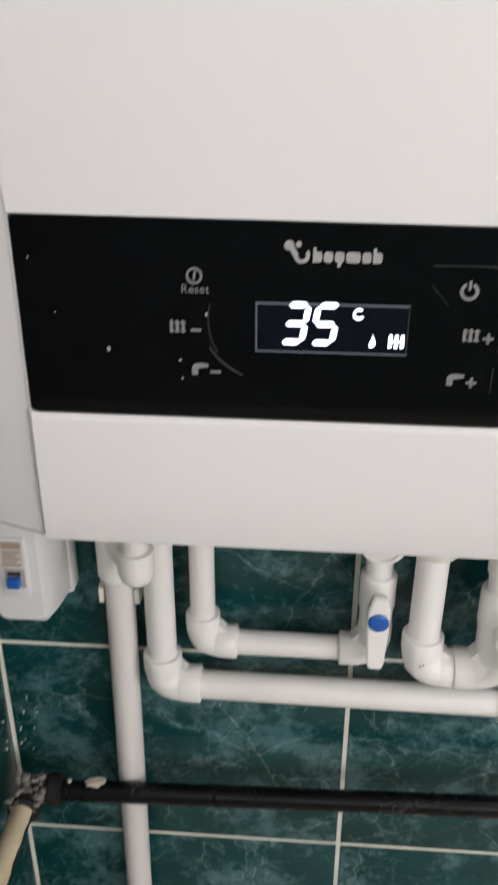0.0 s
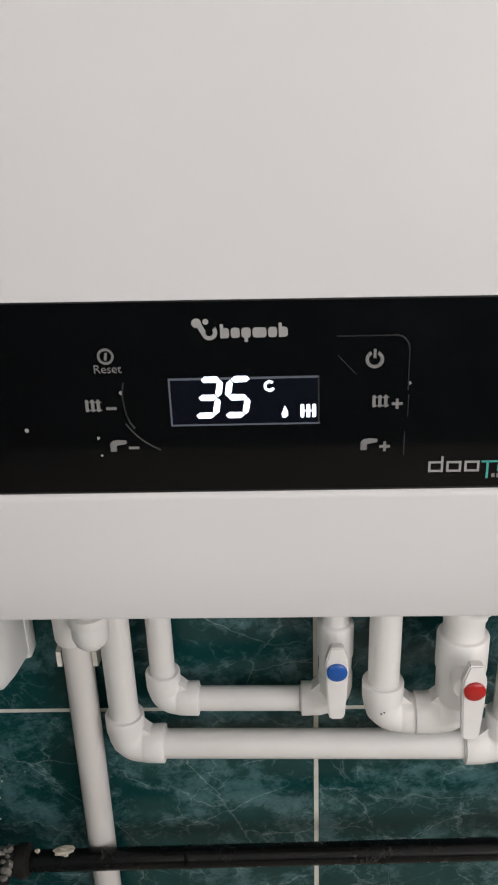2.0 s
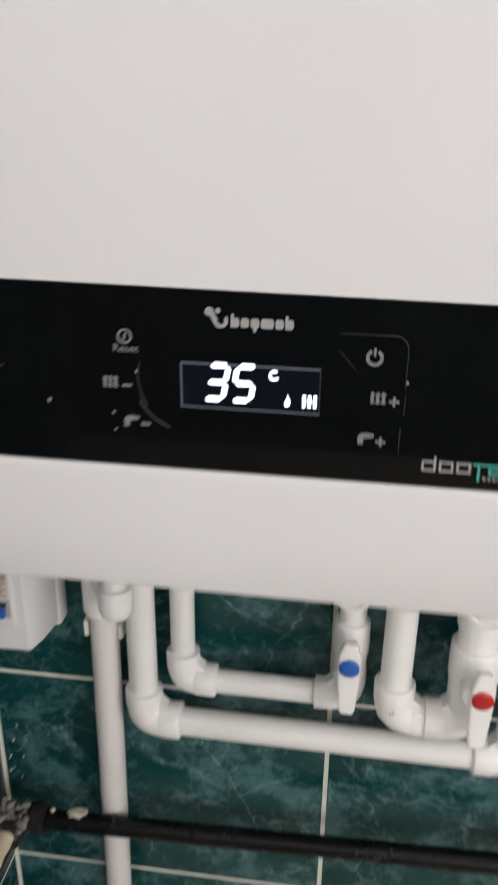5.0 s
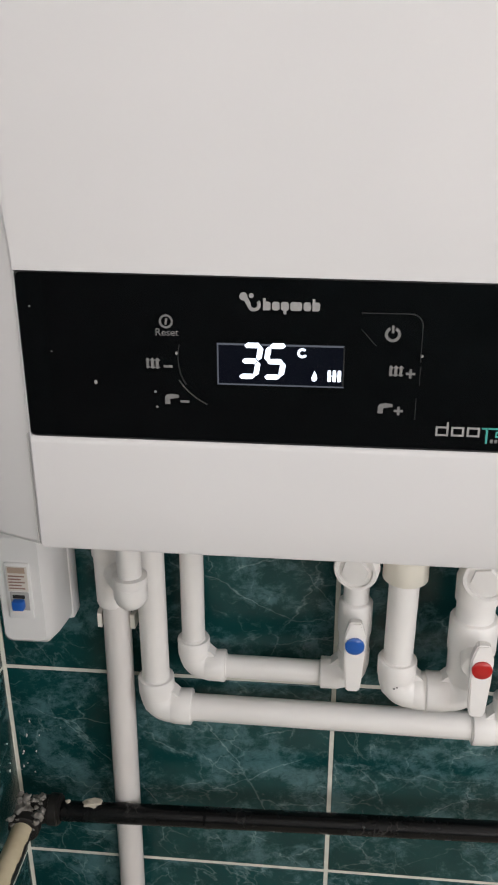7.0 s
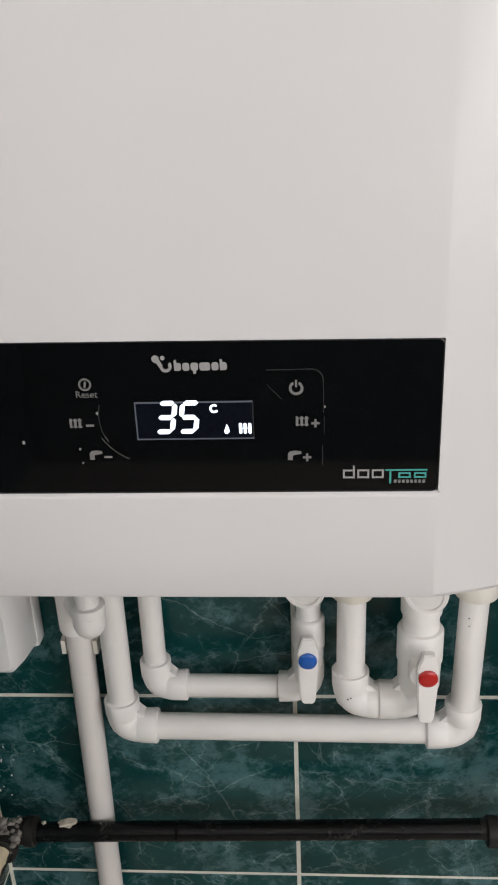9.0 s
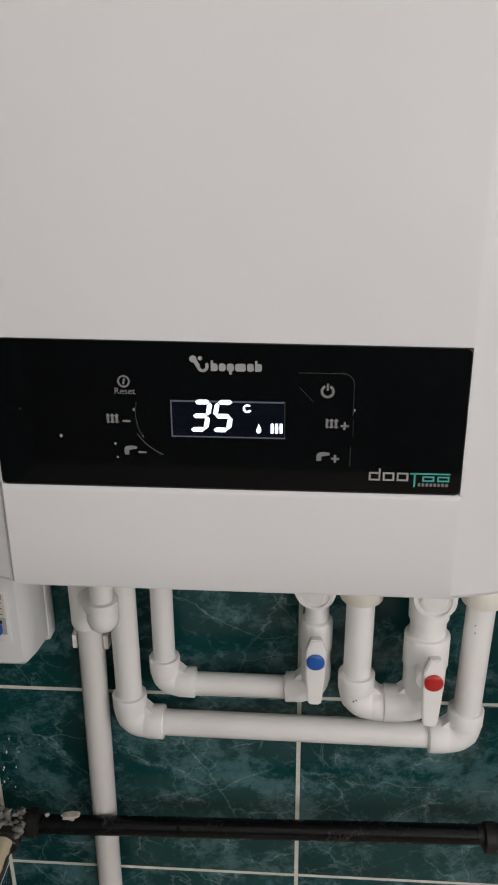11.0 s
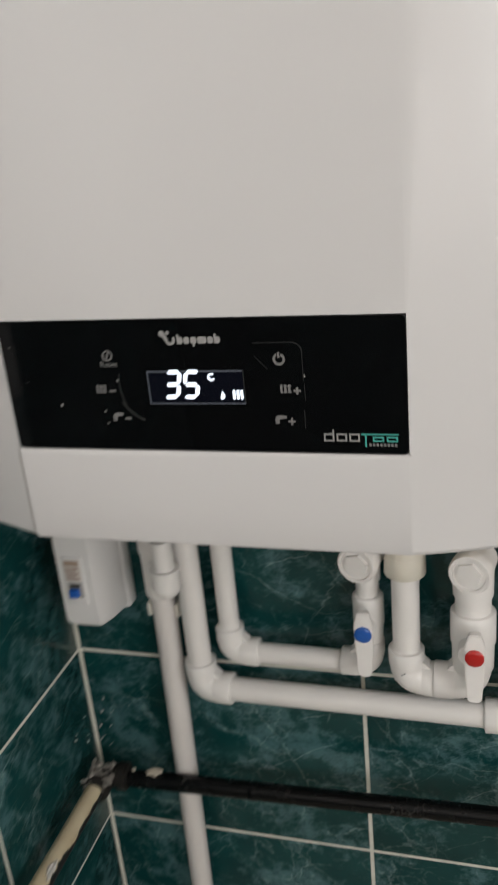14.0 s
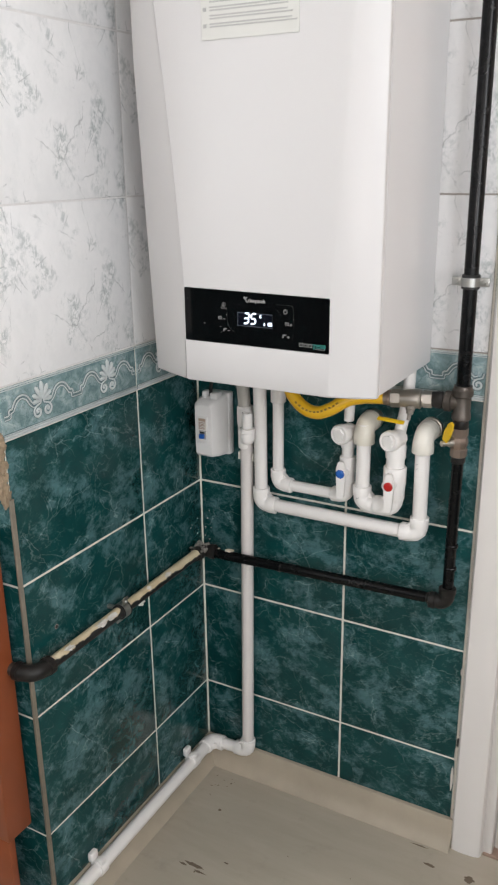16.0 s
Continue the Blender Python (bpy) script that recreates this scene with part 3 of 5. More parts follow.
def face_line(z, pocket, lip=0.0):
    """The front cover's plan at height z, from its left flange to its right one."""
    up = max(0.0, z - PZ1)
    xl, xr = PX0 - 0.002 - 0.055 * up - 0.075 * up * up, PX1 + 0.002 + 0.06 * up
    y0, y1 = -0.2835, -0.2865
    c = [(xl + 0.0002, y0 + 0.0012), (xl + 0.0022, y0 - 0.0012)]
    if pocket:
        mid = [(PX0, y0 - 0.001), (PX0 + 0.0002, y0 + 0.012), (PX1 - 0.0002, y1 + 0.012), (PX1, y1 - 0.001)]
    else:
        mid = [(PX0, y0 - 0.0016), (PX0 + 0.001, y0 - 0.0016), (PX1 - 0.001, y1 - 0.0010), (PX1, y1 - 0.0010)]
    mid = [(x, y + lip) for x, y in mid]
    if mid[0][0] < c[1][0]:
        mid[0] = (c[1][0] + 0.0001, mid[0][1])
    e = [(xr - 0.001, y1 - 0.0006), (xr + 0.004, y1 + 0.0005)]
    rise = min(1.0, max(0.0, (z - 1.06) / 0.5))
    le = -0.2455 - 0.021 * rise
    lx = BX0 + 0.003 - 0.004 * rise
    left = [(lx + 0.003, -0.2145), (lx, -0.2150), (lx, le + 0.0054), (lx + 0.0005, le + 0.0034), (lx + 0.0020, le + 0.0014), (lx + 0.0045, le)]
    # a gently bowed flank between the edge and the raised middle
    l0, l1 = left[-1], c[0]
    flank = [(l0[0] + (l1[0] - l0[0]) * s, l0[1] + (l1[1] - l0[1]) * s - 0.0022 * math.sin(math.pi * s)) for s in (0.03, 0.17, 0.33, 0.5, 0.67, 0.83, 0.97)]
    right = [(BX1 - 0.0024, BACK - 0.0080), (BX1 - 0.0010, BACK - 0.0072), (BX1 - 0.0002, BACK - 0.0060), (BX1, BACK - 0.0046), (BX1, BACK), (BX1 - 0.003, BACK + 0.0005)]
    r0, r1 = e[-1], right[0]
    flank2 = [(r0[0] + (r1[0] - r0[0]) * s, r0[1] + (r1[1] - r0[1]) * s - 0.0022 * math.sin(math.pi * s)) for s in (0.03, 0.17, 0.33, 0.5, 0.67, 0.83, 0.97)]
    return left + flank + c + mid + e + flank2 + right


bm = bmesh.new()
levels = [(BZ0 + 0.004, 0, 0.010), (BZ0, 0, 0.005), (BZ0 + 0.0005, 0, 0.0028), (BZ0 + 0.0015, 0, 0.0012), (BZ0 + 0.004, 0, 0), (BZ0 + 0.03, 0, 0), (PZ0 - 0.0042, 0, 0), (PZ0 - 0.0026, 0, 0), (PZ0 - 0.0013, 0, 0), (PZ0 - 0.0004, 0, 0), (PZ0, 1, 0)]
lips = {PZ0 - 0.0026: 0.0003, PZ0 - 0.0013: 0.0009, PZ0 - 0.0004: 0.0019}
levels += [(PZ0 + 0.03, 1, 0), (PZ1, 1, 0), (PZ1 + 0.0004, 0, 0), (PZ1 + 0.003, 0, 0)]
levels += [(PZ1 + 0.003 + (BZ1 - PZ1 - 0.006) * s, 0, 0) for s in (0.2, 0.4, 0.6, 0.8, 1.0)] + [(BZ1, 0, 0.003), (BZ1, 0, 0.04)]
rows = []
for z, pocket, inset in levels:
    line = face_line(z, pocket, lips.get(z, 0.0))
    mx = (BX0 + BX1) / 2
    rows.append([bm.verts.new((x + (inset if x < mx else -inset) * min(1, abs(x - mx) / 0.2), y + inset, z + (top_tilt(x) if PZ1 - 0.001 < z < PZ1 + 0.02 else 0.0))) for x, y in line])
for r0, r1 in zip(rows, rows[1:]):
    for k in range(len(r0) - 1):
        bm.faces.new((r0[k], r0[k + 1], r1[k + 1], r1[k]))
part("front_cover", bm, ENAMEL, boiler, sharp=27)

# thin seam between the lower flap and its left flank
part("flap_seam", tube(bmesh.new(), [(PX0 - 0.0022, -0.2827, BZ0 + 0.003), (PX0 - 0.0022, -0.2827, PZ0)], 0.0005, 8), plain("shaded_plastic_seam", (0.44, 0.43, 0.42), 0.6), boiler)

slope = (-0.2865 + 0.2835) / (PX1 - PX0)


def py(x, proud=0.0):
    return -0.2840 + slope * (x - PX0) - proud


def on_panel(name, shapes, mat, parent, proud=0.00012, depth=0.0006, label=""):
    bm = bmesh.new()
    for s in shapes:
        n0 = len(bm.verts)
        prism(bm, s, depth)
        bm.verts.ensure_lookup_table()
        for v in bm.verts[n0:]:
            v.co.y += py(v.co.x, proud)
        proud += 0.00003
    return part(name, bm, mat, parent, label)


def rounded(x0, z0, x1, z1, r, n=5):
    out = []
    for cx, cz, a0 in ((x1 - r, z1 - r, 0), (x0 + r, z1 - r, 90), (x0 + r, z0 + r, 180), (x1 - r, z0 + r, 270)):
        out += [(cx + r * math.cos(radians(a0 + 90 * k / n)), cz + r * math.sin(radians(a0 + 90 * k / n))) for k in range(n + 1)]
    return out


def ring_shapes(cx, cz, r, w, a0=0, a1=360, n=22):
    out = []
    for k in range(n):
        a, b = radians(a0 + (a1 - a0) * k / n), radians(a0 + (a1 - a0) * (k + 1) / n)
        out.append([(cx + q * math.cos(t), cz + q * math.sin(t)) for q, t in ((r, a), (r, b), (r - w, b), (r - w, a))])
    return out


bm = prism(bmesh.new(), rounded(PX0 + 0.0006, PZ0 + 0.0006, PX1 - 0.0006, PZ1 - 0.0006, 0.003), 0.009)
for v in bm.verts:
    v.co.y += py(v.co.x)
    v.co.z += top_tilt(v.co.x) if v.co.z > 1.18 else 0.0
control_panel = part("control_panel", bm, BLACK_GLASS, boiler, "glossy black control panel with lit display")
bm = bmesh.new()
rim = rounded(PX0 + 0.0002, PZ0 + 0.0002, PX1 - 0.0002, PZ1 - 0.0002, 0.0032)
tube(bm, [(x, py(x, -0.0008), z + (top_tilt(x) if z > 1.18 else 0.0)) for x, z in rim + rim[:1]], 0.0008, 8, False)
part("panel_rim", bm, BLACK_LIP, control_panel)

# display
DX0, DX1, DZ0, DZ1 = 0.2615, 0.3230, 1.1520, 1.1730
on_panel("display_window", [[(DX0, DZ0), (DX1, DZ0), (DX1, DZ1), (DX0, DZ1)]], LCD_BACK, control_panel, 0.00008)
e = 0.0009
on_panel("display_frame", [[(DX0, DZ1 - e), (DX1, DZ1 - e), (DX1, DZ1), (DX0, DZ1)], [(DX0, DZ0), (DX1, DZ0), (DX1, DZ0 + e * 0.8), (DX0, DZ0 + e * 0.8)],
                           [(DX0, DZ0), (DX0 + e * 0.8, DZ0), (DX0 + e * 0.8, DZ1), (DX0, DZ1)]], LCD_EDGE, control_panel, 0.00016)
on_panel("display_frame", [[(DX1 - e * 0.7, DZ0), (DX1, DZ0), (DX1, DZ1), (DX1 - e * 0.7, DZ1)]], FAINT, control_panel, 0.00016)


def digit(x, z, w, h, on, parent):
    """A slanted seven-segment figure with its lower left corner at x, z."""
    s, lean, g = 0.0026, 0.17, 0.0003
    c = {"a": ((0, h), (w, h)), "g": ((0, h / 2), (w, h / 2)), "d": ((0, 0), (w, 0)), "f": ((0, h / 2), (0, h)), "b": ((w, h / 2), (w, h)), "e": ((0, 0), (0, h / 2)), "c": ((w, 0), (w, h / 2))}
    for k in on:
        (x0, z0), (x1, z1) = c[k]
        d = Vector((x1 - x0, z1 - z0)).normalized()
        n = Vector((-d.y, d.x))
        p0, p1 = Vector((x0, z0)) + d * g, Vector((x1, z1)) - d * g
        q = s / 2
        pts = [p0, p0 + d * q + n * q, p1 - d * q + n * q, p1, p1 - d * q - n * q, p0 + d * q - n * q]
        on_panel("segment", [[(x + p.x + lean * p.y, z + p.y) for p in pts]], LCD_ON, parent, 0.0003)


digit(0.2720, 1.1566, 0.0083, 0.0156, "abgcd", control_panel)
digit(0.2842, 1.1566, 0.0083, 0.0156, "afgcd", control_panel)
on_panel("degree_sign", ring_shapes(0.3028, 1.1690, 0.0024, 0.0011, 45, 330, 12), LCD_ON, control_panel, 0.0003)
on_panel("flame_symbol", [[(0.3088, 1.1605), (0.3100, 1.1580), (0.3102, 1.1562), (0.3092, 1.1550), (0.3078, 1.1552), (0.3074, 1.1568), (0.3082, 1.1585)]], LCD_ON, control_panel, 0.0003)
on_panel("radiator_symbol", [rounded(0.3152 + k * 0.0024, 1.1550, 0.3168 + k * 0.0024, 1.1608, 0.0006, 2) for k in range(3)] + [[(0.3152, 1.1577), (0.3216, 1.1577), (0.3216, 1.1582), (0.3152, 1.1582)]], LCD_ON, control_panel, 0.0003)


def radiator_icon(x, z):
    return [rounded(x - 0.0046 + k * 0.0024, z - 0.0027, x - 0.0032 + k * 0.0024, z + 0.0027, 0.0005, 2) for k in range(3)] + [[(x - 0.0046, z + q), (x + 0.0022, z + q), (x + 0.0022, z + q + 0.0005), (x - 0.0046, z + q + 0.0005)] for q in (-0.0022, 0.0014)]


def tap_icon(x, z):
    return [[(x - 0.0040, z - 0.0027), (x - 0.0014, z - 0.0027), (x - 0.0014, z + 0.0000), (x + 0.0030, z + 0.0008), (x + 0.0030, z + 0.0023), (x - 0.0004, z + 0.0027), (x - 0.0030, z + 0.0022), (x - 0.0040, z + 0.0008)]]


def sign_icon(x, z, plus):
    out = [[(x - 0.0022, z - 0.0006), (x + 0.0022, z - 0.0006), (x + 0.0022, z + 0.0006), (x - 0.0022, z + 0.0006)]]
    return out + ([[(x - 0.0006, z - 0.0022), (x + 0.0006, z - 0.0022), (x + 0.0006, z + 0.0022), (x - 0.0006, z + 0.0022)]] if plus else [])


on_panel("reset_icon", ring_shapes(0.2370, 1.1830, 0.0034, 0.0010) + [bar_outline(0.2368, 1.1815, 0.2374, 1.1846, 0.0010)], PRINT_DIM, control_panel)
on_panel("heating_minus_icon", radiator_icon(0.2310, 1.1618) + sign_icon(0.2372, 1.1605, False), PRINT_DIM, control_panel)
on_panel("tap_minus_icon", tap_icon(0.2390, 1.1436) + sign_icon(0.2450, 1.1425, False), PRINT_DIM, control_panel)
on_panel("power_icon", ring_shapes(0.3450, 1.1793, 0.0037, 0.0014, 115, 425) + [bar_outline(0.3450, 1.1800, 0.3450, 1.1836, 0.0011)], PRINT_DIM, control_panel)
on_panel("heating_plus_icon", radiator_icon(0.3490, 1.1614) + sign_icon(0.3545, 1.1602, True), PRINT_DIM, control_panel)
on_panel("tap_plus_icon", tap_icon(0.3440, 1.1424) + sign_icon(0.3500, 1.1412, True), PRINT_DIM, control_panel)

text = bpy.data.curves.new("reset_word", "FONT")
text.body, text.size, text.align_x, text.align_y, text.extrude = "Reset", 0.0051, "CENTER", "CENTER", 0.0001
text_ob = bpy.data.objects.new("reset_word_source", text)
scene.collection.objects.link(text_ob)
bpy.context.view_layer.update()
me = bpy.data.meshes.new_from_object(text_ob.evaluated_get(bpy.context.evaluated_depsgraph_get()))
bpy.data.objects.remove(text_ob)
me.materials.clear()
me.materials.append(PRINT_DIM)
reset_word = new("reset_word", me)
reset_word.parent = control_panel
reset_word.matrix_basis = Matrix.Translation((0.2372, py(0.2372, 0.0002), 1.1775)) @ pose(0, 0, 0, 90, 0, 0)

# maker's mark as plain shapes
mark = [disc_outline(0.2745, 1.1958, 0.0020, 12), disc_outline(0.2782, 1.1963, 0.0012, 10), bar_outline(0.2750, 1.1960, 0.2772, 1.1918, 0.0022)]
mark += ring_shapes(0.2795, 1.1920, 0.0032, 0.0016, 150, 400, 14)
on_panel("maker_mark", mark, PRINT, control_panel)
word = []
for k, (w, lo, hi) in enumerate(((0.0036, 0, 0.0058), (0.0036, 0, 0.0042), (0.0038, -0.0017, 0.0042), (0.0056, 0, 0.0042), (0.0036, 0, 0.0042), (0.0036, 0, 0.0058))):
    x = 0.2838 + sum((0.0036, 0.0036, 0.0038, 0.0056, 0.0036, 0.0036)[:k]) + 0.0006 * k
    word = [rounded(x, 1.1894, x + w, 1.1894 + 0.0042, 0.0012, 3)]
    if hi > 0.005:
        word.append([(x, 1.1894), (x + 0.0013, 1.1894), (x + 0.0013, 1.1894 + hi), (x, 1.1894 + hi)])
    if lo < 0:
        word.append([(x + 0.0012, 1.1894 + lo), (x + 0.0026, 1.1894 + lo), (x + 0.0026, 1.19), (x + 0.0012, 1.19)])
    on_panel("maker_word_shape", word, PRINT, control_panel)
# model mark: hollow grey boxes and teal bars
def hollow(x, z0, x1, z1, w):
    return [[(x, z0), (x1, z0), (x1, z0 + w), (x, z0 + w)], [(x, z1 - w), (x1, z1 - w), (x1, z1), (x, z1)], [(x, z0), (x + w, z0), (x + w, z1), (x, z1)], [(x1 - w, z0), (x1, z0), (x1, z1), (x1 - w, z1)]]


for x in (0.3685, 0.3760, 0.3835):
    on_panel("model_mark_shape", hollow(x, 1.1290, x + 0.0062, 1.1340, 0.0010), PRINT, control_panel)
on_panel("model_mark_shape", [[(0.3737, 1.1290), (0.3747, 1.1290), (0.3747, 1.1362), (0.3737, 1.1362)]], PRINT, control_panel)
for s in ([[(0.3905, 1.1331), (0.4120, 1.1331), (0.4120, 1.1340), (0.3905, 1.1340)]], [[(0.3926, 1.1258), (0.3936, 1.1258), (0.3936, 1.1340), (0.3926, 1.1340)]], hollow(0.3972, 1.1290, 0.4036, 1.1322, 0.0009), hollow(0.4052, 1.1290, 0.4116, 1.1322, 0.0009)):
    on_panel("model_mark_shape", s, PRINT_TEAL, control_panel, label="teal printed model mark")
on_panel("model_subline", [[(0.3950 + k * 0.0021, 1.1262), (0.3964 + k * 0.0021, 1.1262), (0.3964 + k * 0.0021, 1.1280), (0.3950 + k * 0.0021, 1.1280)] for k in range(8)], PRINT_DIM, control_panel)


# button contours, dust specks and gloss highlights painted as pale arcs
def arc_line(cx, cz, r, a0, a1, w, n=12):
    return ring_shapes(cx, cz, r, w, a0, a1, n)


on_panel("button_contour", arc_line(0.353, 1.1835, 0.0060, 0, 90, 0.0007, 8) + [bar_outline(0.3587, 1.1660, 0.3587, 1.1835, 0.0005), bar_outline(0.3300, 1.1892, 0.3530, 1.1892, 0.0005)], FAINT, control_panel)
on_panel("button_contour", [bar_outline(0.3590, 1.1545, 0.3590, 1.1640, 0.0004), bar_outline(0.3580, 1.1370, 0.3580, 1.1480, 0.0005)], FAINT, control_panel)
on_panel("button_contour", arc_line(0.2680, 1.1650, 0.0260, 165, 195, 0.0006, 8) + arc_line(0.2680, 1.1650, 0.0262, 195, 212, 0.0006, 8), FAINT, control_panel)
# paler colour for the highlight arc painted below the minus icons
HIGHLIGHT_ARC = plain("worn_pale_edge", (0.055, 0.055, 0.053), 0.2)
on_panel("button_contour", arc_line(0.2690, 1.1700, 0.0315, 212, 246, 0.0006, 12), HIGHLIGHT_ARC, control_panel)
on_panel("button_contour", [bar_outline(0.3304, 1.1813, 0.3375, 1.1735, 0.0004)], FAINT, control_panel)
on_panel("dust_speck", [disc_outline(0.2003, 1.1512, 0.0009, 8, 0.0011)], PRINT, control_panel)
for x, z, r in ((0.2418, 1.1672, 0.0009), (0.2303, 1.1472, 0.0007), (0.2310, 1.1392, 0.0006), (0.3592, 1.1690, 0.0008), (0.1700, 1.1890, 0.0005), (0.1790, 1.1665, 0.0004)):
    on_panel("dust_speck", [disc_outline(x, z, r, 8)], plain("grey_dust", (0.22, 0.22, 0.21), 0.7), control_panel)

# information sticker
sticker = part("sticker", block((0.212, -0.2882, 1.5575), (0.366, -0.2866, 1.690), 0.0004, 1), PAPER, boiler, "pale printed information sticker")
for k in range(11):
    z = 1.682 - k * 0.0106
    x1 = 0.360 - (0.012 if k % 3 == 2 else 0.0) - 0.004 * math.sin(k * 2.3)
    part("text_bar", block((0.2265, -0.2888, z - 0.0030), (x1, -0.2878, z - 0.0012)), INK, sticker)
    part("text_bar", block((0.2265, -0.2888, z + 0.0008), (x1 - 0.008, -0.2878, z + 0.0026)), INK, sticker)
    if k % 2 == 0:
        part("text_bar", block((0.2155, -0.2888, z - 0.0030), (0.2205, -0.2878, z + 0.0020)), INK, sticker)

# ---- breaker box ----
breaker = thing("breaker_box", "small white circuit breaker box with blue toggle on the tiled wall", "breaker box")
bm = block((0.036, -0.022, 0.826), (0.0865, -0.001, 0.957), 0.004)
part("base", bm, BOX_PLASTIC, breaker)
bm = bmesh.new()
rows = []
for y, x0, x1, z0, z1 in ((-0.020, 0.0375, 0.0845, 0.8275, 0.956), (-0.052, 0.0378, 0.0835, 0.8320, 0.954), (-0.073, 0.0388, 0.0815, 0.8365, 0.947), (-0.0775, 0.0415, 0.0785, 0.8410, 0.943)):
    rows.append([bm.verts.new((x, y, z)) for x, z in rounded(x0, z0, x1, z1, 0.007, 4)])
for r0, r1 in zip(rows, rows[1:]):
    for k in range(len(r0)):
        bm.faces.new((r0[k], r0[(k + 1) % len(r0)], r1[(k + 1) % len(r0)], r1[k]))
bm.faces.new(rows[-1])
part("cover", bm, BOX_PLASTIC, breaker)
module = part("breaker_module", block((0.0485, -0.0800, 0.865), (0.0705, -0.0760, 0.920), 0.001), BOX_PLASTIC, breaker)
part("device_label", block((0.0505, -0.0808, 0.893), (0.0685, -0.0795, 0.917), 0.0003, 1), BEIGE_LABEL, module)
part("toggle_slot", block((0.0515, -0.0806, 0.874), (0.0680, -0.0795, 0.892), 0.0003, 1), plain("grey_slot", (0.38, 0.37, 0.36), 0.5), module)
part("toggle_gap", block((0.0538, -0.0809, 0.8856), (0.0646, -0.0800, 0.8893), 0.0003, 1), RUBBER, module)
part("toggle", block((0.0540, -0.0862, 0.8762), (0.0642, -0.0790, 0.8852), 0.0014), BLUE, module, "blue toggle")
for k in range(5):
    part("text_bar", block((0.0520, -0.0812, 0.8955 + k * 0.0030), (0.0660 - 0.003 * (k % 2), -0.0806, 0.8966 + k * 0.0030)), RED_PRINT, module)
part("label_window", block((0.0520, -0.0813, 0.9110), (0.0670, -0.0806, 0.9165), 0.0002, 1), BROWN_LABEL, module, "brown label window")
part("knockout", block((0.046, -0.058, 0.948), (0.058, -0.040, 0.966), 0.003), BOX_PLASTIC, breaker)
part("knockout", block((0.064, -0.058, 0.948), (0.080, -0.034, 0.964), 0.003), BOX_PLASTIC, breaker)
bm = tube(bmesh.new(), fillet([(0.060, -0.045, 0.955), (0.062, -0.050, 0.985), (0.085, -0.06, 1.005), (0.095, -0.07, 1.065)], 0.02), 0.0035, 12)
part("cable", bm, RUBBER, breaker, "black power cable")

# ---- white plastic pipework ----
UP, DOWN, LEFT, RGT, FWD, IN = V(0, 0, 1), V(0, 0, -1), V(-1, 0, 0), V(1, 0, 0), V(0, -1, 0), V(0, 1, 0)
R25, R20 = 0.0130, 0.0108
# wide loop from the boiler to the wall outlet
loop = thing("heating_pipe", "wide white plastic pipe loop below the boiler", "pipe", "white pipes below the boiler")
pipe(loop, (0.1645, -0.036, 1.062), (0.1640, -0.031, 0.740), R25)
elbow(loop, (0.1640, -0.031, 0.740), UP, RGT, R25)
pipe(loop, (0.1640, -0.031, 0.740), (0.4945, -0.040, 0.7445), R25)
elbow(loop, (0.4945, -0.040, 0.7445), LEFT, UP, R25)
pipe(loop, (0.4945, -0.040, 0.7445), (0.4965, -0.050, 0.938), R25)
elbow(loop, (0.4965, -0.050, 0.938), DOWN, IN, R25 + 0.002, PPR_AGED, 0.032)
part("union", lathe(bmesh.new(), (0.4965, -0.020, 0.938), IN, [(0, 0.017), (0.001, 0.0205), (0.006, 0.0205), (0.007, 0.0185), (0.010, 0.0185), (0.011, 0.021), (0.0185, 0.021)], 12), NICKEL, loop, "nickel threaded union")
for x, z in ((0.4900, 0.885), (0.4905, 0.877)):
    part("dirt_speck", blob(bmesh.new(), (x, -0.0590, z), (0.0008, 0.0005, 0.0007), z * 40, 0.5, 1), RUBBER, loop, "dark speck of dirt")
# narrow pipe to the blue valve
cold = thing("cold_water_pipe", "narrow white plastic pipe below the boiler", "pipe", "white pipes below the boiler")
pipe(cold, (0.2012, -0.028, 1.062), (0.2008, -0.028, 0.788), R20)
part("collar", lathe(bmesh.new(), (0.2012, -0.028, 0.955), UP, collar_profile(0.030, R20 + 0.004)), PPR_FIT, cold)
elbow(cold, (0.2008, -0.028, 0.788), UP, RGT, R20, None, 0.030)
pipe(cold, (0.2008, -0.028, 0.788), (0.345, -0.031, 0.789), R20)
# pipe to the red valve
hot = thing("hot_water_pipe", "short white plastic pipe with yellowed top elbow", "pipe", "white pipes below the boiler")
pipe(hot, (0.388, -0.053, 0.945), (0.387, -0.052, 0.791), R25)
elbow(hot, (0.388, -0.053, 0.942), DOWN, IN, R25 + 0.002, PPR_WARM, 0.034)
part("union", lathe(bmesh.new(), (0.388, -0.023, 0.942), IN, [(0, 0.017), (0.001, 0.0205), (0.008, 0.0205), (0.010, 0.018), (0.0225, 0.018)], 12), NICKEL, hot, "nickel threaded union")
elbow(hot, (0.387, -0.052, 0.791), UP, RGT, R25)
pipe(hot, (0.387, -0.052, 0.791), (0.440, -0.053, 0.792), R25)

for x, z in ((0.3865, 0.806), (0.3840, 0.8045)):
    part("dirt_speck", blob(bmesh.new(), (x, -0.0692, z), (0.0010, 0.0006, 0.0008), x * 40, 0.5, 1), RUBBER, hot, "dark speck of dirt")


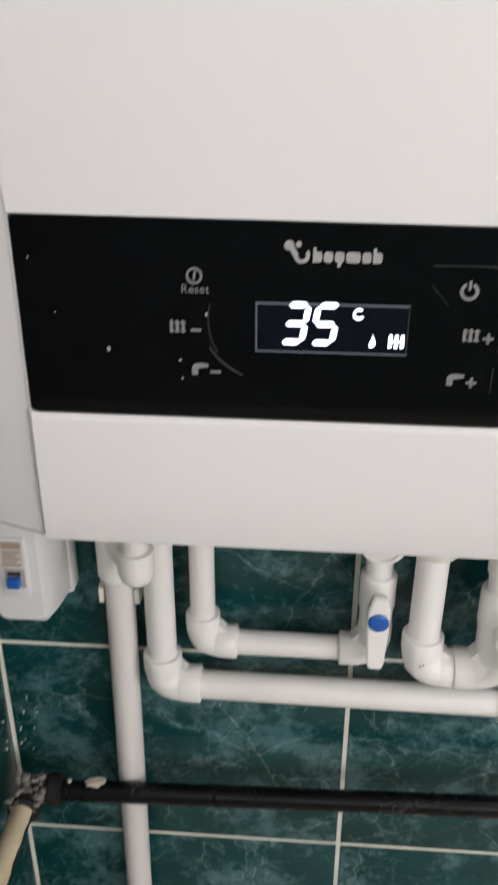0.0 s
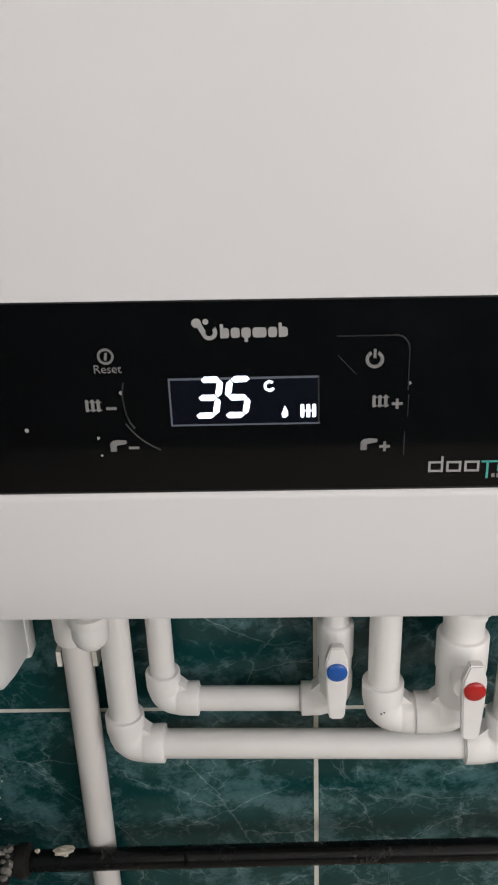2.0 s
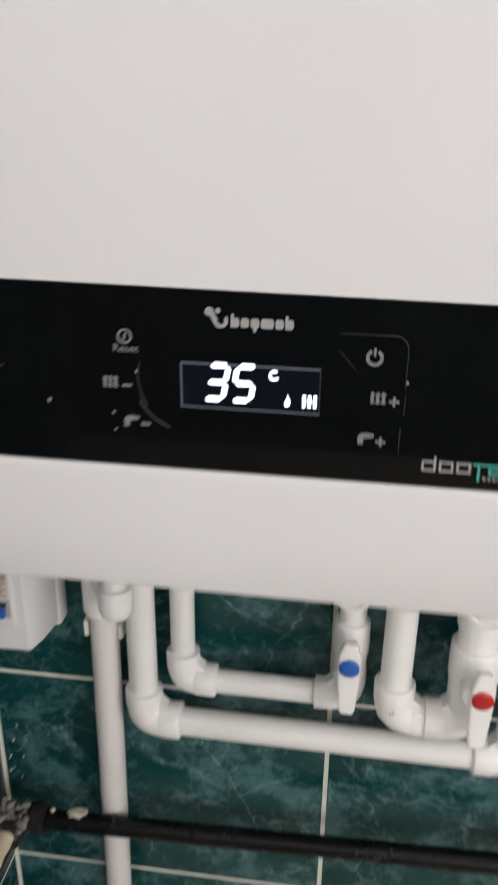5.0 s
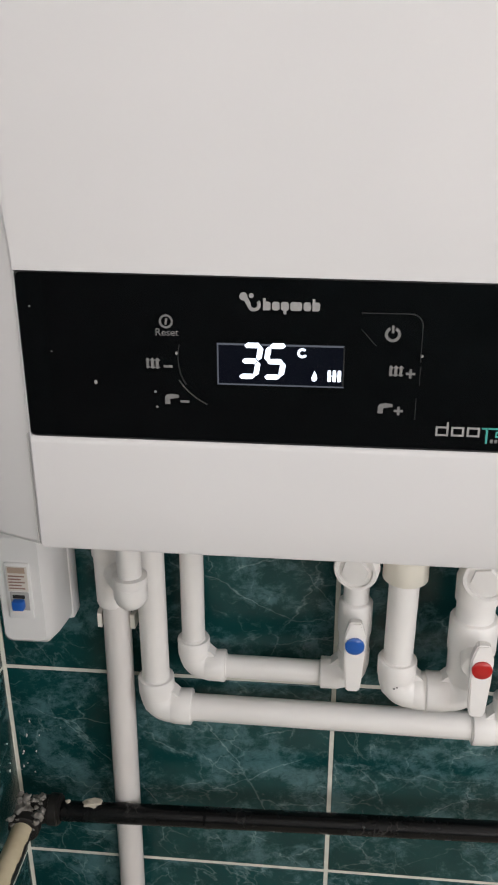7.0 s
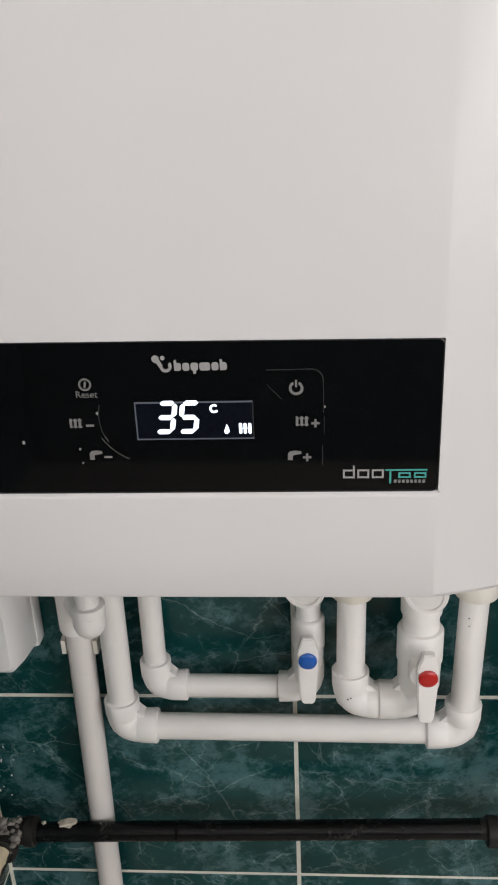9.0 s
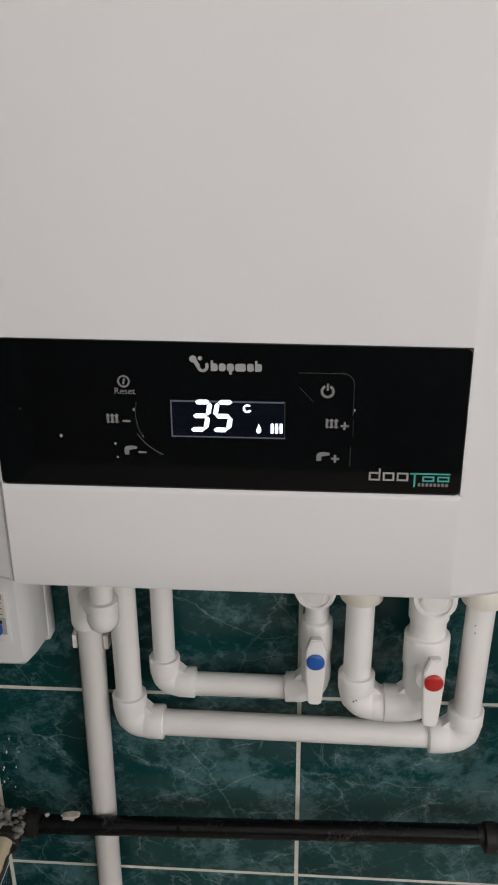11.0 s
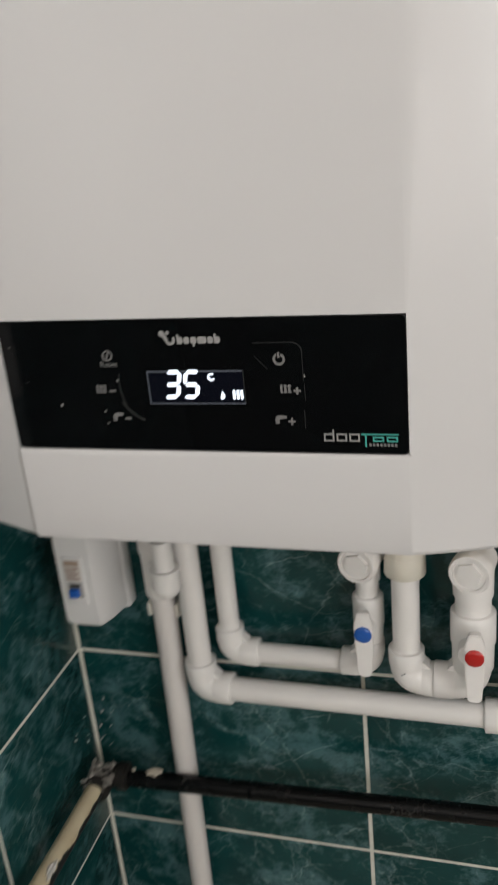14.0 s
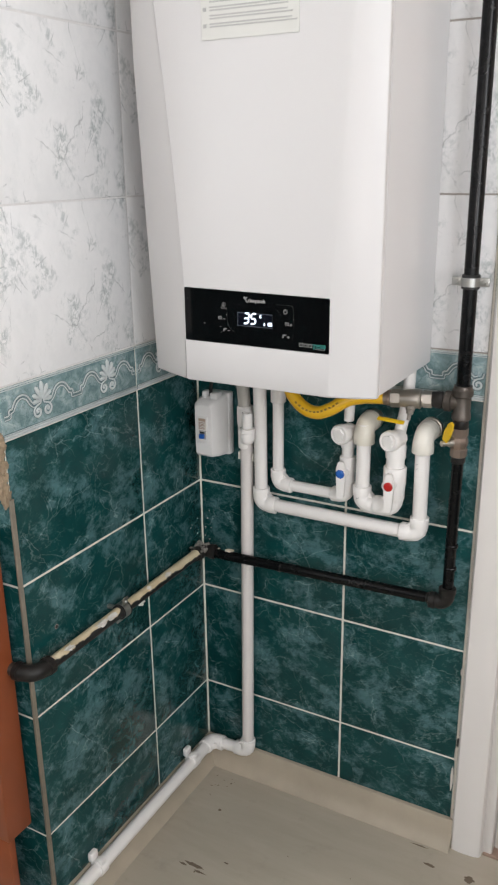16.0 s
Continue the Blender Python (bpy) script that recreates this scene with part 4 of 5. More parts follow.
def strainer_valve(x, y, z, k, cap, side, name_label):
    """A plastic ball valve with strainer: axis at x, y; foot at z; k scales its girth."""
    v = thing("strainer_valve", name_label, "valve", "valves below the boiler")
    r = 0.0150 * k
    elbow(v, (x, y, z), LEFT, UP, r - 0.0022, None, 0.030 * k + 0.004, "foot")
    neck, belly, top = r - 0.0012 + 0.0073 * (k - 0.84), r + 0.0026 + 0.010 * (k - 0.84), 0.083
    bm = lathe(bmesh.new(), (x, y, z + 0.014), UP, [(0, r + 0.0004), (0.006, belly - 0.0016), (0.034, belly - 0.0012), (0.0345, belly), (top - 0.0185, belly), (top - 0.0168, belly - 0.0012), (top - 0.0160, neck + 0.0002), (top - 0.0115, neck - 0.001)], 28)
    part("body", bm, PPR_FIT, v)
    zs = z + 0.118 * (0.9 + 0.1 * k)
    bm = lathe(bmesh.new(), (x, y, z + top - 0.004), UP, [(0, neck), (0.018, neck), (0.0186, neck + 0.0018), (0.040, neck + 0.0022), (0.050, neck - 0.001), (0.062, neck - 0.0035)], 28)
    part("strainer_body", bm, PPR_FIT, v)
    way = V(side, -1, 0.02).normalized()
    p = V(x + 0.006 * k, y, zs + 0.014 + 0.016 * (k - 0.84))
    R = 0.0188
    bm = lathe(bmesh.new(), p, way, [(0, R * 0.8), (0.012, R * 0.86), (0.022, R * 0.92), (0.026, R), (0.036, R), (0.0385, R * 0.93), (0.0385, R * 0.80), (0.0365, R * 0.76)], 32)
    plug = part("plug", bm, PPR_FIT, v)
    bm = lathe(bmesh.new(), p + way * 0.036, way, [(0, R * 0.64), (0.0034, R * 0.61)], 6)
    part("hexagon", bm, PPR_FIT, plug)
    # lever
    hy = y - 0.026 * k - 0.008
    hub = lathe(bmesh.new(), (x + 0.001, y, z + 0.052), V(side * 0.4, -1, 0), [(0, 0.011 * k), (0.030 * k, 0.011 * k), (0.032 * k, 0.0095 * k)], 20)
    part("hub", hub, PPR_FIT, v)
    bm = bmesh.new()
    w0, w1 = 0.0092, 0.0058
    zt, zb = z + 0.078, z + 0.006
    outline = [(-w0 * 0.55, zt - z), (w0 * 0.55, zt - z), (w0, zt - z - 0.014), (w0 * 0.95, zt - z - 0.036), (w1 + 0.001, zb - z + 0.004), (w1 - 0.001, zb - z), (-w1 + 0.001, zb - z), (-w1 - 0.001, zb - z + 0.004), (-w0 * 0.95, zt - z - 0.036), (-w0, zt - z - 0.014)]
    hx = x - 0.001 + 0.014 * (k - 0.84)
    prism(bm, outline, 0.0085, Matrix.Translation((hx, hy - 0.004, z)))
    bmesh.ops.bevel(bm, geom=list(bm.edges), offset=0.0012, segments=2, affect="EDGES")
    handle = part("handle", bm, PPR_FIT, v)
    part("cap", lathe(bmesh.new(), (hx, hy - 0.0035, z + 0.055), FWD, [(0, 0.0083), (0.0022, 0.0083), (0.0034, 0.0066), (0.0038, 0.003)], 24), cap, handle, "blue cap" if cap is BLUE else "red cap")
    return v


blue_valve = strainer_valve(0.349, -0.032, 0.790, 0.84, BLUE, -0.25, "white plastic strainer valve with blue cap")
red_valve = strainer_valve(0.449, -0.054, 0.793, 1.06, RED, -0.25, "white plastic strainer valve with red cap")
pipe(blue_valve, (0.349, -0.032, 0.940), (0.356, -0.036, 1.062), 0.0095, PPR, "riser")
part("riser", tube(bmesh.new(), fillet([(0.453, -0.050, 0.935), (0.454, -0.017, 0.985), (0.456, -0.013, 1.062)], 0.02), 0.0105, 20), PPR, red_valve)

# waste pipe: down the wall, round the corner and along the skirting
waste = thing("waste_pipe", "white plastic waste pipe down the wall to the floor", "pipe")
W0, W1 = V(0.1190, -0.022, 0.112), V(0.1290, -0.024, 0.905)
pipe(waste, W1, W0, R25, PPR_WASTE)
elbow(waste, W0, UP, LEFT, R25, None, 0.031)
pipe(waste, W0, (0.024, -0.024, 0.108), R25)
elbow(waste, (0.023, -0.023, 0.108), RGT, FWD, R25, None, 0.031)
pipe(waste, (0.023, -0.023, 0.108), (0.021, -0.566, 0.100), R25)
elbow(waste, (0.021, -0.566, 0.100), IN, LEFT, R25, None, 0.031)
pipe(waste, (0.021, -0.566, 0.100), (-0.30, -0.566, 0.100), R25)
bm = lathe(bmesh.new(), (0.1255, -0.024, 0.850), UP, [(0, 0.0138), (0.003, 0.0148), (0.050, 0.0152), (0.052, 0.0164), (0.084, 0.0164), (0.086, 0.0150), (0.087, 0.0125)], 24)
part("socket", bm, PPR_FIT, waste)
part("hose", tube(bmesh.new(), fillet([(0.1245, -0.024, 0.925), (0.1235, -0.024, 0.955), (0.113, -0.030, 1.062)], 0.03), 0.0124, 20), HOSE_GREY, waste, "grey rubber hose")
# open overflow stub on a round cup in front of the socket
bm = lathe(bmesh.new(), (0.1540, -0.0675, 0.8735), UP, [(0, 0.0001), (0.0006, 0.0048), (0.0030, 0.0094), (0.0070, 0.0128), (0.0130, 0.0148), (0.0190, 0.0146), (0.0240, 0.0140), (0.0250, 0.0150), (0.0330, 0.0150), (0.0335, 0.0112)], 28)
part("overflow_cup", bm, PPR_FIT, waste)
part("overflow_arm", tube(bmesh.new(), [(0.1540, -0.0660, 0.888), (0.1265, -0.024, 0.888)], 0.0118, 16), PPR_FIT, waste)
bm = lathe(bmesh.new(), (0.1540, -0.0675, 0.905), UP, [(0, 0.0106), (0.0325, 0.0106), (0.0330, 0.0100), (0.0330, 0.0088), (0.0250, 0.0086)], 24)
part("overflow_stub", bm, PPR, waste)
# clip that holds the pipe to the wall
def pipe_clip(p, way, r):
    """A plastic clip: a foot on the wall and two hooked jaws; way points from the wall to the pipe."""
    c = thing("pipe_clip", "white plastic clip holding the waste pipe", "pipe clip", "waste pipe clips")
    p, way = Vector(p), Vector(way).normalized()
    along = V(0, 0, 1) if abs(way.z) < 0.5 and p.z > 0.3 else V(0, 1, 0)
    side = way.cross(along)
    for s in (-1, 1):
        bm = bmesh.new()
        pts = [p - way * (r + 0.004) + side * s * (r + 0.0005), p - way * r * 0.2 + side * s * (r + 0.0012), p + way * r * 0.40 + side * s * (r + 0.0004)]
        w = along * 0.0075
        th = side * s * 0.0042
        sec = [[q - w, q + w, q + w + th, q - w + th] for q in pts]
        rings = [[bm.verts.new(x) for x in ring] for ring in sec]
        for r0, r1 in zip(rings, rings[1:]):
            for k in range(4):
                bm.faces.new((r0[k], r0[(k + 1) % 4], r1[(k + 1) % 4], r1[k]))
        bm.faces.new(rings[0][::-1])
        bm.faces.new(rings[-1])
        part("jaw", bm, PPR_AGED, c)
    bm = bmesh.new()
    tube(bm, [p - way * (r + 0.0075), p - way * (r - 0.0005)], 0.0085, 12)
    part("foot", bm, PPR_FIT, c)
    return c


pipe_clip((0.1282, -0.024, 0.832), (0, -1, 0), R25)


def floor_clip(y):
    """A clip over the skirting pipe, with a screwed tab above it."""
    c = thing("pipe_clip", "white plastic clip on the waste pipe above the skirting", "pipe clip", "waste pipe clips")
    z = 0.108 - 0.008 * (-y - 0.02) / 0.54
    bm = bmesh.new()
    tube(bm, [(0.0215, y - 0.009, z), (0.0215, y + 0.009, z)], R25 + 0.0032, 20)
    part("band", bm, PPR_FIT, c)
    part("tab", block((0.001, y - 0.010, z + 0.010), (0.012, y + 0.010, z + 0.030), 0.003), PPR_FIT, c)
    part("tab", block((0.020, y - 0.008, z + 0.010), (0.034, y + 0.008, z + 0.022), 0.003), PPR_FIT, c)


floor_clip(-0.105)
floor_clip(-0.440)

# ---- gas pipework ----
gas = thing("gas_riser", "black painted steel gas riser with iron tee", "gas pipe", "gas pipes")
GX, GY = 0.5585, -0.047
part("riser_pipe", tube(bmesh.new(), [(GX, GY, 1.030), (GX, GY, TOP)], 0.0117, 24), BLACK_PAINT, gas)
bm = lathe(bmesh.new(), (GX, GY, 0.974), UP, [(0, 0.0140), (0.002, 0.0160), (0.011, 0.0160), (0.013, 0.0145), (0.040, 0.0150), (0.043, 0.0178), (0.053, 0.0178), (0.055, 0.0160), (0.0600, 0.0155)], 24)
lathe(bm, (GX, GY, 1.004), LEFT, [(0, 0.0140), (0.016, 0.0145), (0.018, 0.0178), (0.028, 0.0178), (0.030, 0.0150)], 24)
part("tee", bm, IRON, gas, "grey cast iron tee")
part("nipple", lathe(bmesh.new(), (GX, GY, 0.958), UP, [(0, 0.012), (0.002, 0.0135), (0.012, 0.0135), (0.016, 0.0125)], 16), IRON_DARK, gas)
part("nipple", lathe(bmesh.new(), (0.5295, GY, 1.004), LEFT, [(0, 0.0125), (0.006, 0.0150), (0.014, 0.0145), (0.024, 0.0125)], 18), IRON_DARK, gas)

small_valve = thing("gas_valve", "dull brass gas valve with yellow butterfly handle", "valve", "gas valves")
bm = lathe(bmesh.new(), (GX, GY, 0.908), UP, [(0, 0.0125), (0.001, 0.0145), (0.014, 0.0145), (0.016, 0.0125), (0.022, 0.0150), (0.030, 0.0150), (0.036, 0.0125), (0.038, 0.0145), (0.051, 0.0145), (0.052, 0.0125)], 8)
part("body", bm, BRASS, small_valve)
part("stem", lathe(bmesh.new(), (GX, GY, 0.934), V(-0.72, -0.69, 0), [(0, 0.0075), (0.020, 0.0075), (0.022, 0.0055), (0.034, 0.0050)], 14), NICKEL, small_valve)
bm = bmesh.new()
outline = [(-0.0062, -0.008), (0.0060, -0.008), (0.0076, 0.008), (0.0070, 0.024), (0.0050, 0.034), (-0.0015, 0.036), (-0.0055, 0.028), (-0.0070, 0.010)]
prism(bm, outline, 0.0045)
bmesh.ops.bevel(bm, geom=list(bm.edges), offset=0.001, segments=2, affect="EDGES")
bmesh.ops.transform(bm, matrix=Matrix.Translation((GX - 0.0190, GY - 0.0230, 0.945)) @ pose(0, 0, 0, 6, 26, -30), verts=bm.verts)
part("handle", bm, YELLOW_LEVER, small_valve, "yellow butterfly handle")

branch = thing("gas_branch", "black steel gas pipe along the tiled wall", "gas pipe", "gas pipes")
part("drop_pipe", tube(bmesh.new(), [(GX, GY, 0.912), (GX - 0.002, GY, 0.630)], 0.0101, 20), BLACK_PAINT, branch)
part("nut", lathe(bmesh.new(), (GX, GY, 0.896), UP, [(0, 0.0106), (0.002, 0.0122), (0.012, 0.0122)], 16), IRON_DARK, branch)
for z in (0.735, 0.690):
    part("weld", lathe(bmesh.new(), (GX, GY, z), UP, [(0, 0.0102), (0.002, 0.0115), (0.005, 0.0115), (0.007, 0.0102)], 16), BLACK_PAINT, branch)
elbow_at = V(GX - 0.002, GY, 0.622)
bm = tube(bmesh.new(), fillet([elbow_at + UP * 0.030, elbow_at, elbow_at + LEFT * 0.030], 0.016, 8), 0.0138, 20)
lathe(bm, elbow_at + UP * 0.020, UP, [(0, 0.0138), (0.001, 0.0156), (0.011, 0.0156), (0.0125, 0.0130)], 20)
lathe(bm, elbow_at + LEFT * 0.020, LEFT, [(0, 0.0138), (0.001, 0.0156), (0.011, 0.0156), (0.0125, 0.0130)], 20)
part("elbow", bm, IRON_DARK, branch)
H0, H1 = V(0.040, -0.045, 0.6085), V(0.540, -0.045, 0.6238)
part("cross_pipe", tube(bmesh.new(), [H0, H1], 0.0102, 20), BLACK_PAINT, branch)
hd = (H1 - H0).normalized()
for f, mat_ in ((0.335, BLACK_PAINT), (0.955, IRON_DARK)):
    part("weld", lathe(bmesh.new(), H0.lerp(H1, f), hd, [(0, 0.0099), (0.003, 0.0108), (0.009, 0.0108), (0.012, 0.0099)], 16), mat_, branch)

old = thing("gas_pipe_cream", "old gas pipe along the wall, cream paint over black", "gas pipe", "gas pipes")
L0, L1 = V(0.032, -0.062, 0.6145), V(0.032, -0.530, 0.6105)
ob = part("pipe", tube(bmesh.new(), [p - L0 for p in [L0.lerp(L1, s / 24) for s in range(25)]], 0.0106, 20), CREAM_PIPE, old)
ob.location = L0
c0 = V(0.032, -0.048, 0.6135)
bm = tube(bmesh.new(), fillet([c0 + FWD * 0.030, c0, c0 + RGT * 0.030], 0.016, 8), 0.0138, 20)
lathe(bm, c0 + FWD * 0.018, FWD, [(0, 0.0138), (0.001, 0.0158), (0.010, 0.0158), (0.0115, 0.0135)], 20)
lathe(bm, c0 + RGT * 0.018, RGT, [(0, 0.0138), (0.001, 0.0158), (0.010, 0.0158), (0.0115, 0.0135)], 20)
part("elbow", bm, IRON_DARK, old, "iron elbow crusted with mortar")
c1 = V(0.032, -0.566, 0.6105)
bm = tube(bmesh.new(), fillet([c1 + IN * 0.040, c1, c1 + LEFT * 0.036], 0.026, 10), 0.0142, 20)
lathe(bm, c1 + IN * 0.029, IN, [(0, 0.0142), (0.001, 0.0158), (0.011, 0.0158), (0.0125, 0.0135)], 20)
lathe(bm, c1 + LEFT * 0.026, LEFT, [(0, 0.0142), (0.001, 0.0158), (0.010, 0.0158), (0.0115, 0.0135)], 20)
part("elbow", bm, IRON_DARK, old, "dark cast iron elbow")
part("pipe", tube(bmesh.new(), [c1 + LEFT * 0.03, c1 + LEFT * 0.30], 0.0112, 16), IRON, old)
bm = bmesh.new()
for k in range(90):
    size = random.uniform(0.0010, 0.0042) if k % 3 else random.uniform(0.003, 0.0055)
    blob(bm, c0 + V(random.uniform(-0.012, 0.016), random.uniform(-0.030, 0.004), 0.010 + random.uniform(-0.008, 0.006)), (size, size * random.uniform(0.7, 1.3), size * random.uniform(0.5, 0.9)), k * 1.7, 0.6, 2)
tagged(part("mortar_crust", bm, CRUMB, old, "grey mortar crust"), kind="stuff")
for k, (s, w) in enumerate(((0.28, 0.010), (0.47, 0.007), (0.66, 0.012), (0.72, 0.014), (0.90, 0.009), (0.41, 0.005))):
    p = L0.lerp(L1, s)
    part("paint_lump", blob(bmesh.new(), p + V(0.006, 0, -0.007 if k == 1 else 0.0075), (0.0045, w, 0.0045), k * 2.3 + 1, 1.0, 3), PUTTY, old, "white paint lump")

# round clamps
def ring_clamp(name_label, p, axis, r, tabs, back):
    c = thing("pipe_clamp", name_label, "pipe clamp", "pipe clamps")
    p, axis, tabs, back = Vector(p), Vector(axis).normalized(), Vector(tabs).normalized(), Vector(back).normalized()
    part("band", lathe(bmesh.new(), p - axis * 0.0070, axis, [(0, r + 0.001), (0.0, r + 0.0040), (0.014, r + 0.0040), (0.014, r + 0.001)], 28), STEEL, c)
    part("rubber_lining", lathe(bmesh.new(), p - axis * 0.0115, axis, [(0, r + 0.0004), (0.0005, r + 0.0030), (0.0225, r + 0.0030), (0.023, r + 0.0004)], 28), RUBBER, c)
    for s in (-1, 1):
        q = p + tabs * s * (r + 0.010)
        bm = bmesh.new()
        m = Matrix((tabs, axis, tabs.cross(axis))).transposed().to_4x4()
        m.translation = q
        box(bm, (-0.009, -0.0072, -0.0022), (0.009, 0.0072, 0.0022), 0.0020)
        bmesh.ops.transform(bm, matrix=m, verts=bm.verts)
        tab = part("tab", bm, STEEL, c)
        part("screw", lathe(bmesh.new(), q - back * 0.001, -back, [(0, 0.0042), (0.003, 0.0042), (0.0045, 0.0028)], 12), STEEL, tab)
    part("bracket", tube(bmesh.new(), [p + back * r, p + back * 0.048], 0.0045, 10), STEEL, c)
    return c


ring_clamp("galvanised pipe clamp with black rubber on the gas riser", (GX, GY, 1.206), (0, 0, 1), 0.0117, (1, 0, 0), (0, 1, 0))
ring_clamp("steel pipe clamp with black rubber on the cream pipe", L0.lerp(L1, 0.575), (0, 1, 0), 0.0112, (0.35, 0, 1), (-1, 0, 0))

# nickel gas valve and yellow hose
main_valve = thing("gas_valve", "nickel-plated gas valve with flat yellow lever", "valve", "gas valves")
gv, vd = V(0.508, -0.048, 1.0035), V(-1, -0.17, -0.045).normalized()
part("hexagon_nut", lathe(bmesh.new(), gv, vd, [(0, 0.0125), (0.001, 0.0150), (0.015, 0.0150), (0.016, 0.0130)], 6), NICKEL, main_valve)
bm = lathe(bmesh.new(), gv + vd * 0.015, vd, [(0, 0.0132), (0.003, 0.0135), (0.005, 0.0160), (0.016, 0.0168), (0.030, 0.0160), (0.034, 0.0150), (0.040, 0.0140)], 24)
lathe(bm, gv + vd * 0.020, vd, [(0, 0.0150), (0.001, 0.0172), (0.003, 0.0172), (0.004, 0.0150)], 24)
part("body", bm, NICKEL, main_valve)
part("hexagon_nut", lathe(bmesh.new(), gv + vd * 0.054, vd, [(0, 0.0135), (0.001, 0.0160), (0.017, 0.0160), (0.018, 0.0130)], 6), NICKEL, main_valve)
part("collar", lathe(bmesh.new(), gv + vd * 0.072, vd, [(0, 0.0128), (0.001, 0.0138), (0.005, 0.0138), (0.006, 0.0126), (0.012, 0.0122)], 20), BRASS, main_valve)
at = gv + vd * 0.034 + V(0, -0.008, -0.012)
part("stem", lathe(bmesh.new(), at, V(0, -0.45, -1), [(0, 0.0080), (0.006, 0.0080), (0.007, 0.0062), (0.013, 0.0062), (0.014, 0.0035), (0.024, 0.0033)], 8), NICKEL, main_valve)
bm = block((-0.054, -0.0046, -0.0015), (-0.006, 0.0046, 0.0015), 0.0012)
bmesh.ops.transform(bm, matrix=Matrix.Translation(at + V(0.000, -0.013, -0.0270)) @ pose(0, 0, 0, 20, 4, 3), verts=bm.verts)
part("lever", bm, YELLOW_LEVER, main_valve, "flat yellow lever")

hose = thing("gas_hose", "bright yellow gas hose looped below the boiler", "hose")
hp = [(0.252, -0.100, 1.065), (0.262, -0.103, 1.008), (0.288, -0.107, 0.979), (0.318, -0.108, 0.9705), (0.346, -0.105, 0.981), (0.368, -0.096, 0.996), (0.392, -0.080, 1.001), (0.412, -0.066, 1.000), (0.430, -0.0613, 1.000)]
smooth = []
for i in range(len(hp) - 1):
    p0, p1, p2, p3 = (Vector(hp[max(0, min(len(hp) - 1, i + k))]) for k in (-1, 0, 1, 2))
    for s in (0, 0.25, 0.5, 0.75):
        smooth.append(0.5 * ((2 * p1) + (p2 - p0) * s + (2 * p0 - 5 * p1 + 4 * p2 - p3) * s * s + (3 * p1 - p0 - 3 * p2 + p3) * s**3))
smooth.append(Vector(hp[-1]))
part("sleeve", tube(bmesh.new(), smooth, 0.0118, 20), YELLOW, hose)
for k in range(7, 19):
    p, d = smooth[k], (smooth[k + 1] - smooth[k - 1]).normalized()
    up = V(0, -1, 0.35).normalized()
    up = (up - d * up.dot(d)).normalized()
    bm = block((-0.0022, -0.0016, -0.0002), (0.0022, 0.0016, 0.0003))
    m = Matrix((d, up.cross(d), up)).transposed().to_4x4()
    m.translation = p + up * 0.0119
    bmesh.ops.transform(bm, matrix=m, verts=bm.verts)
    part("text_bar", bm, YELLOW_PRINT, hose)

# ---- cabinet ----
cabinet = thing("cabinet", "orange-brown laminate cabinet beside the tiled pier", "cabinet")
part("door", block((-0.52, -0.618, 0.292), (-0.015, -0.562, 0.86), 0.003), WOOD, cabinet)
part("plinth", block((-0.52, -0.612, FLOOR + 0.095), (-0.024, -0.596, 0.284), 0.003), WOOD, cabinet)
part("plinth", block((-0.52, -0.606, FLOOR), (-0.05, -0.598, FLOOR + 0.10), 0.002), WOOD, cabinet)

# ---- debris ----
def chip(at, size, seed, label="cream chip of plaster lying on the gas pipe"):
    return tagged(part("plaster_chip", blob(bmesh.new(), at, size, seed, 0.45, 4), plain("cream_plaster", (0.56, 0.50, 0.41), 0.85, 0, 0.1, 90, 0.6)), label, "plaster chip", "plaster chips")


chip((0.095, -0.046, 0.6235), (0.0085, 0.005, 0.0028), 4.0)
chip((0.069, -0.045, 0.6220), (0.0025, 0.002, 0.0016), 5.0)
bm = bmesh.new()
for k in range(18):
    u = random.gauss(0.015, 0.025)
    z = 0.645 + random.gauss(0, 0.022)
    s = random.uniform(0.0004, 0.0013)
    at = (abs(u), -0.0006, z) if u > 0 else (0.0006, u, z)
    blob(bm, at, (s, s, s * random.uniform(1, 2.6)), k, 0.6, 1)
tagged(part("plaster_specks", bm, PUTTY), "white plaster specks splashed on the tiles", "plaster specks", "", "stuff")
DIRT = plain("dark_floor_dirt", (0.16, 0.125, 0.09), 0.9)
bm = bmesh.new()
for k in range(18):
    near = k < 11
    a = (0.052 + abs(random.gauss(0, 0.035)), -0.052 - abs(random.gauss(0, 0.045)), FLOOR + 0.0003) if near else (random.uniform(0.07, 0.6), random.uniform(-0.5, -0.07), FLOOR + 0.0003)
    s = random.uniform(0.0006, 0.0018)
    blob(bm, a, (s, s * random.uniform(0.6, 1.6), 0.0006), k + 100, 0.6, 1)
tagged(part("floor_crumbs", bm, DIRT), "dark crumbs of dirt on the linoleum", "dirt", "", "stuff")
for k, (x, y, w, l) in enumerate(((0.118, -0.150, 0.003, 0.0025), (0.568, -0.080, 0.011, 0.003), (0.534, -0.041, 0.014, 0.0014), (0.647, -0.078, 0.009, 0.007), (0.150, -0.305, 0.018, 0.0035), (0.128, -0.312, 0.007, 0.002), (0.168, -0.315, 0.012, 0.0018), (0.205, -0.270, 0.004, 0.0015))):
    tagged(part("floor_scuff", blob(bmesh.new(), (x, y, FLOOR + 0.0002), (w, l, 0.0005), k + 50, 0.8, 3), DIRT), "dark scuff of dirt on the linoleum", "dirt", "floor scuffs")

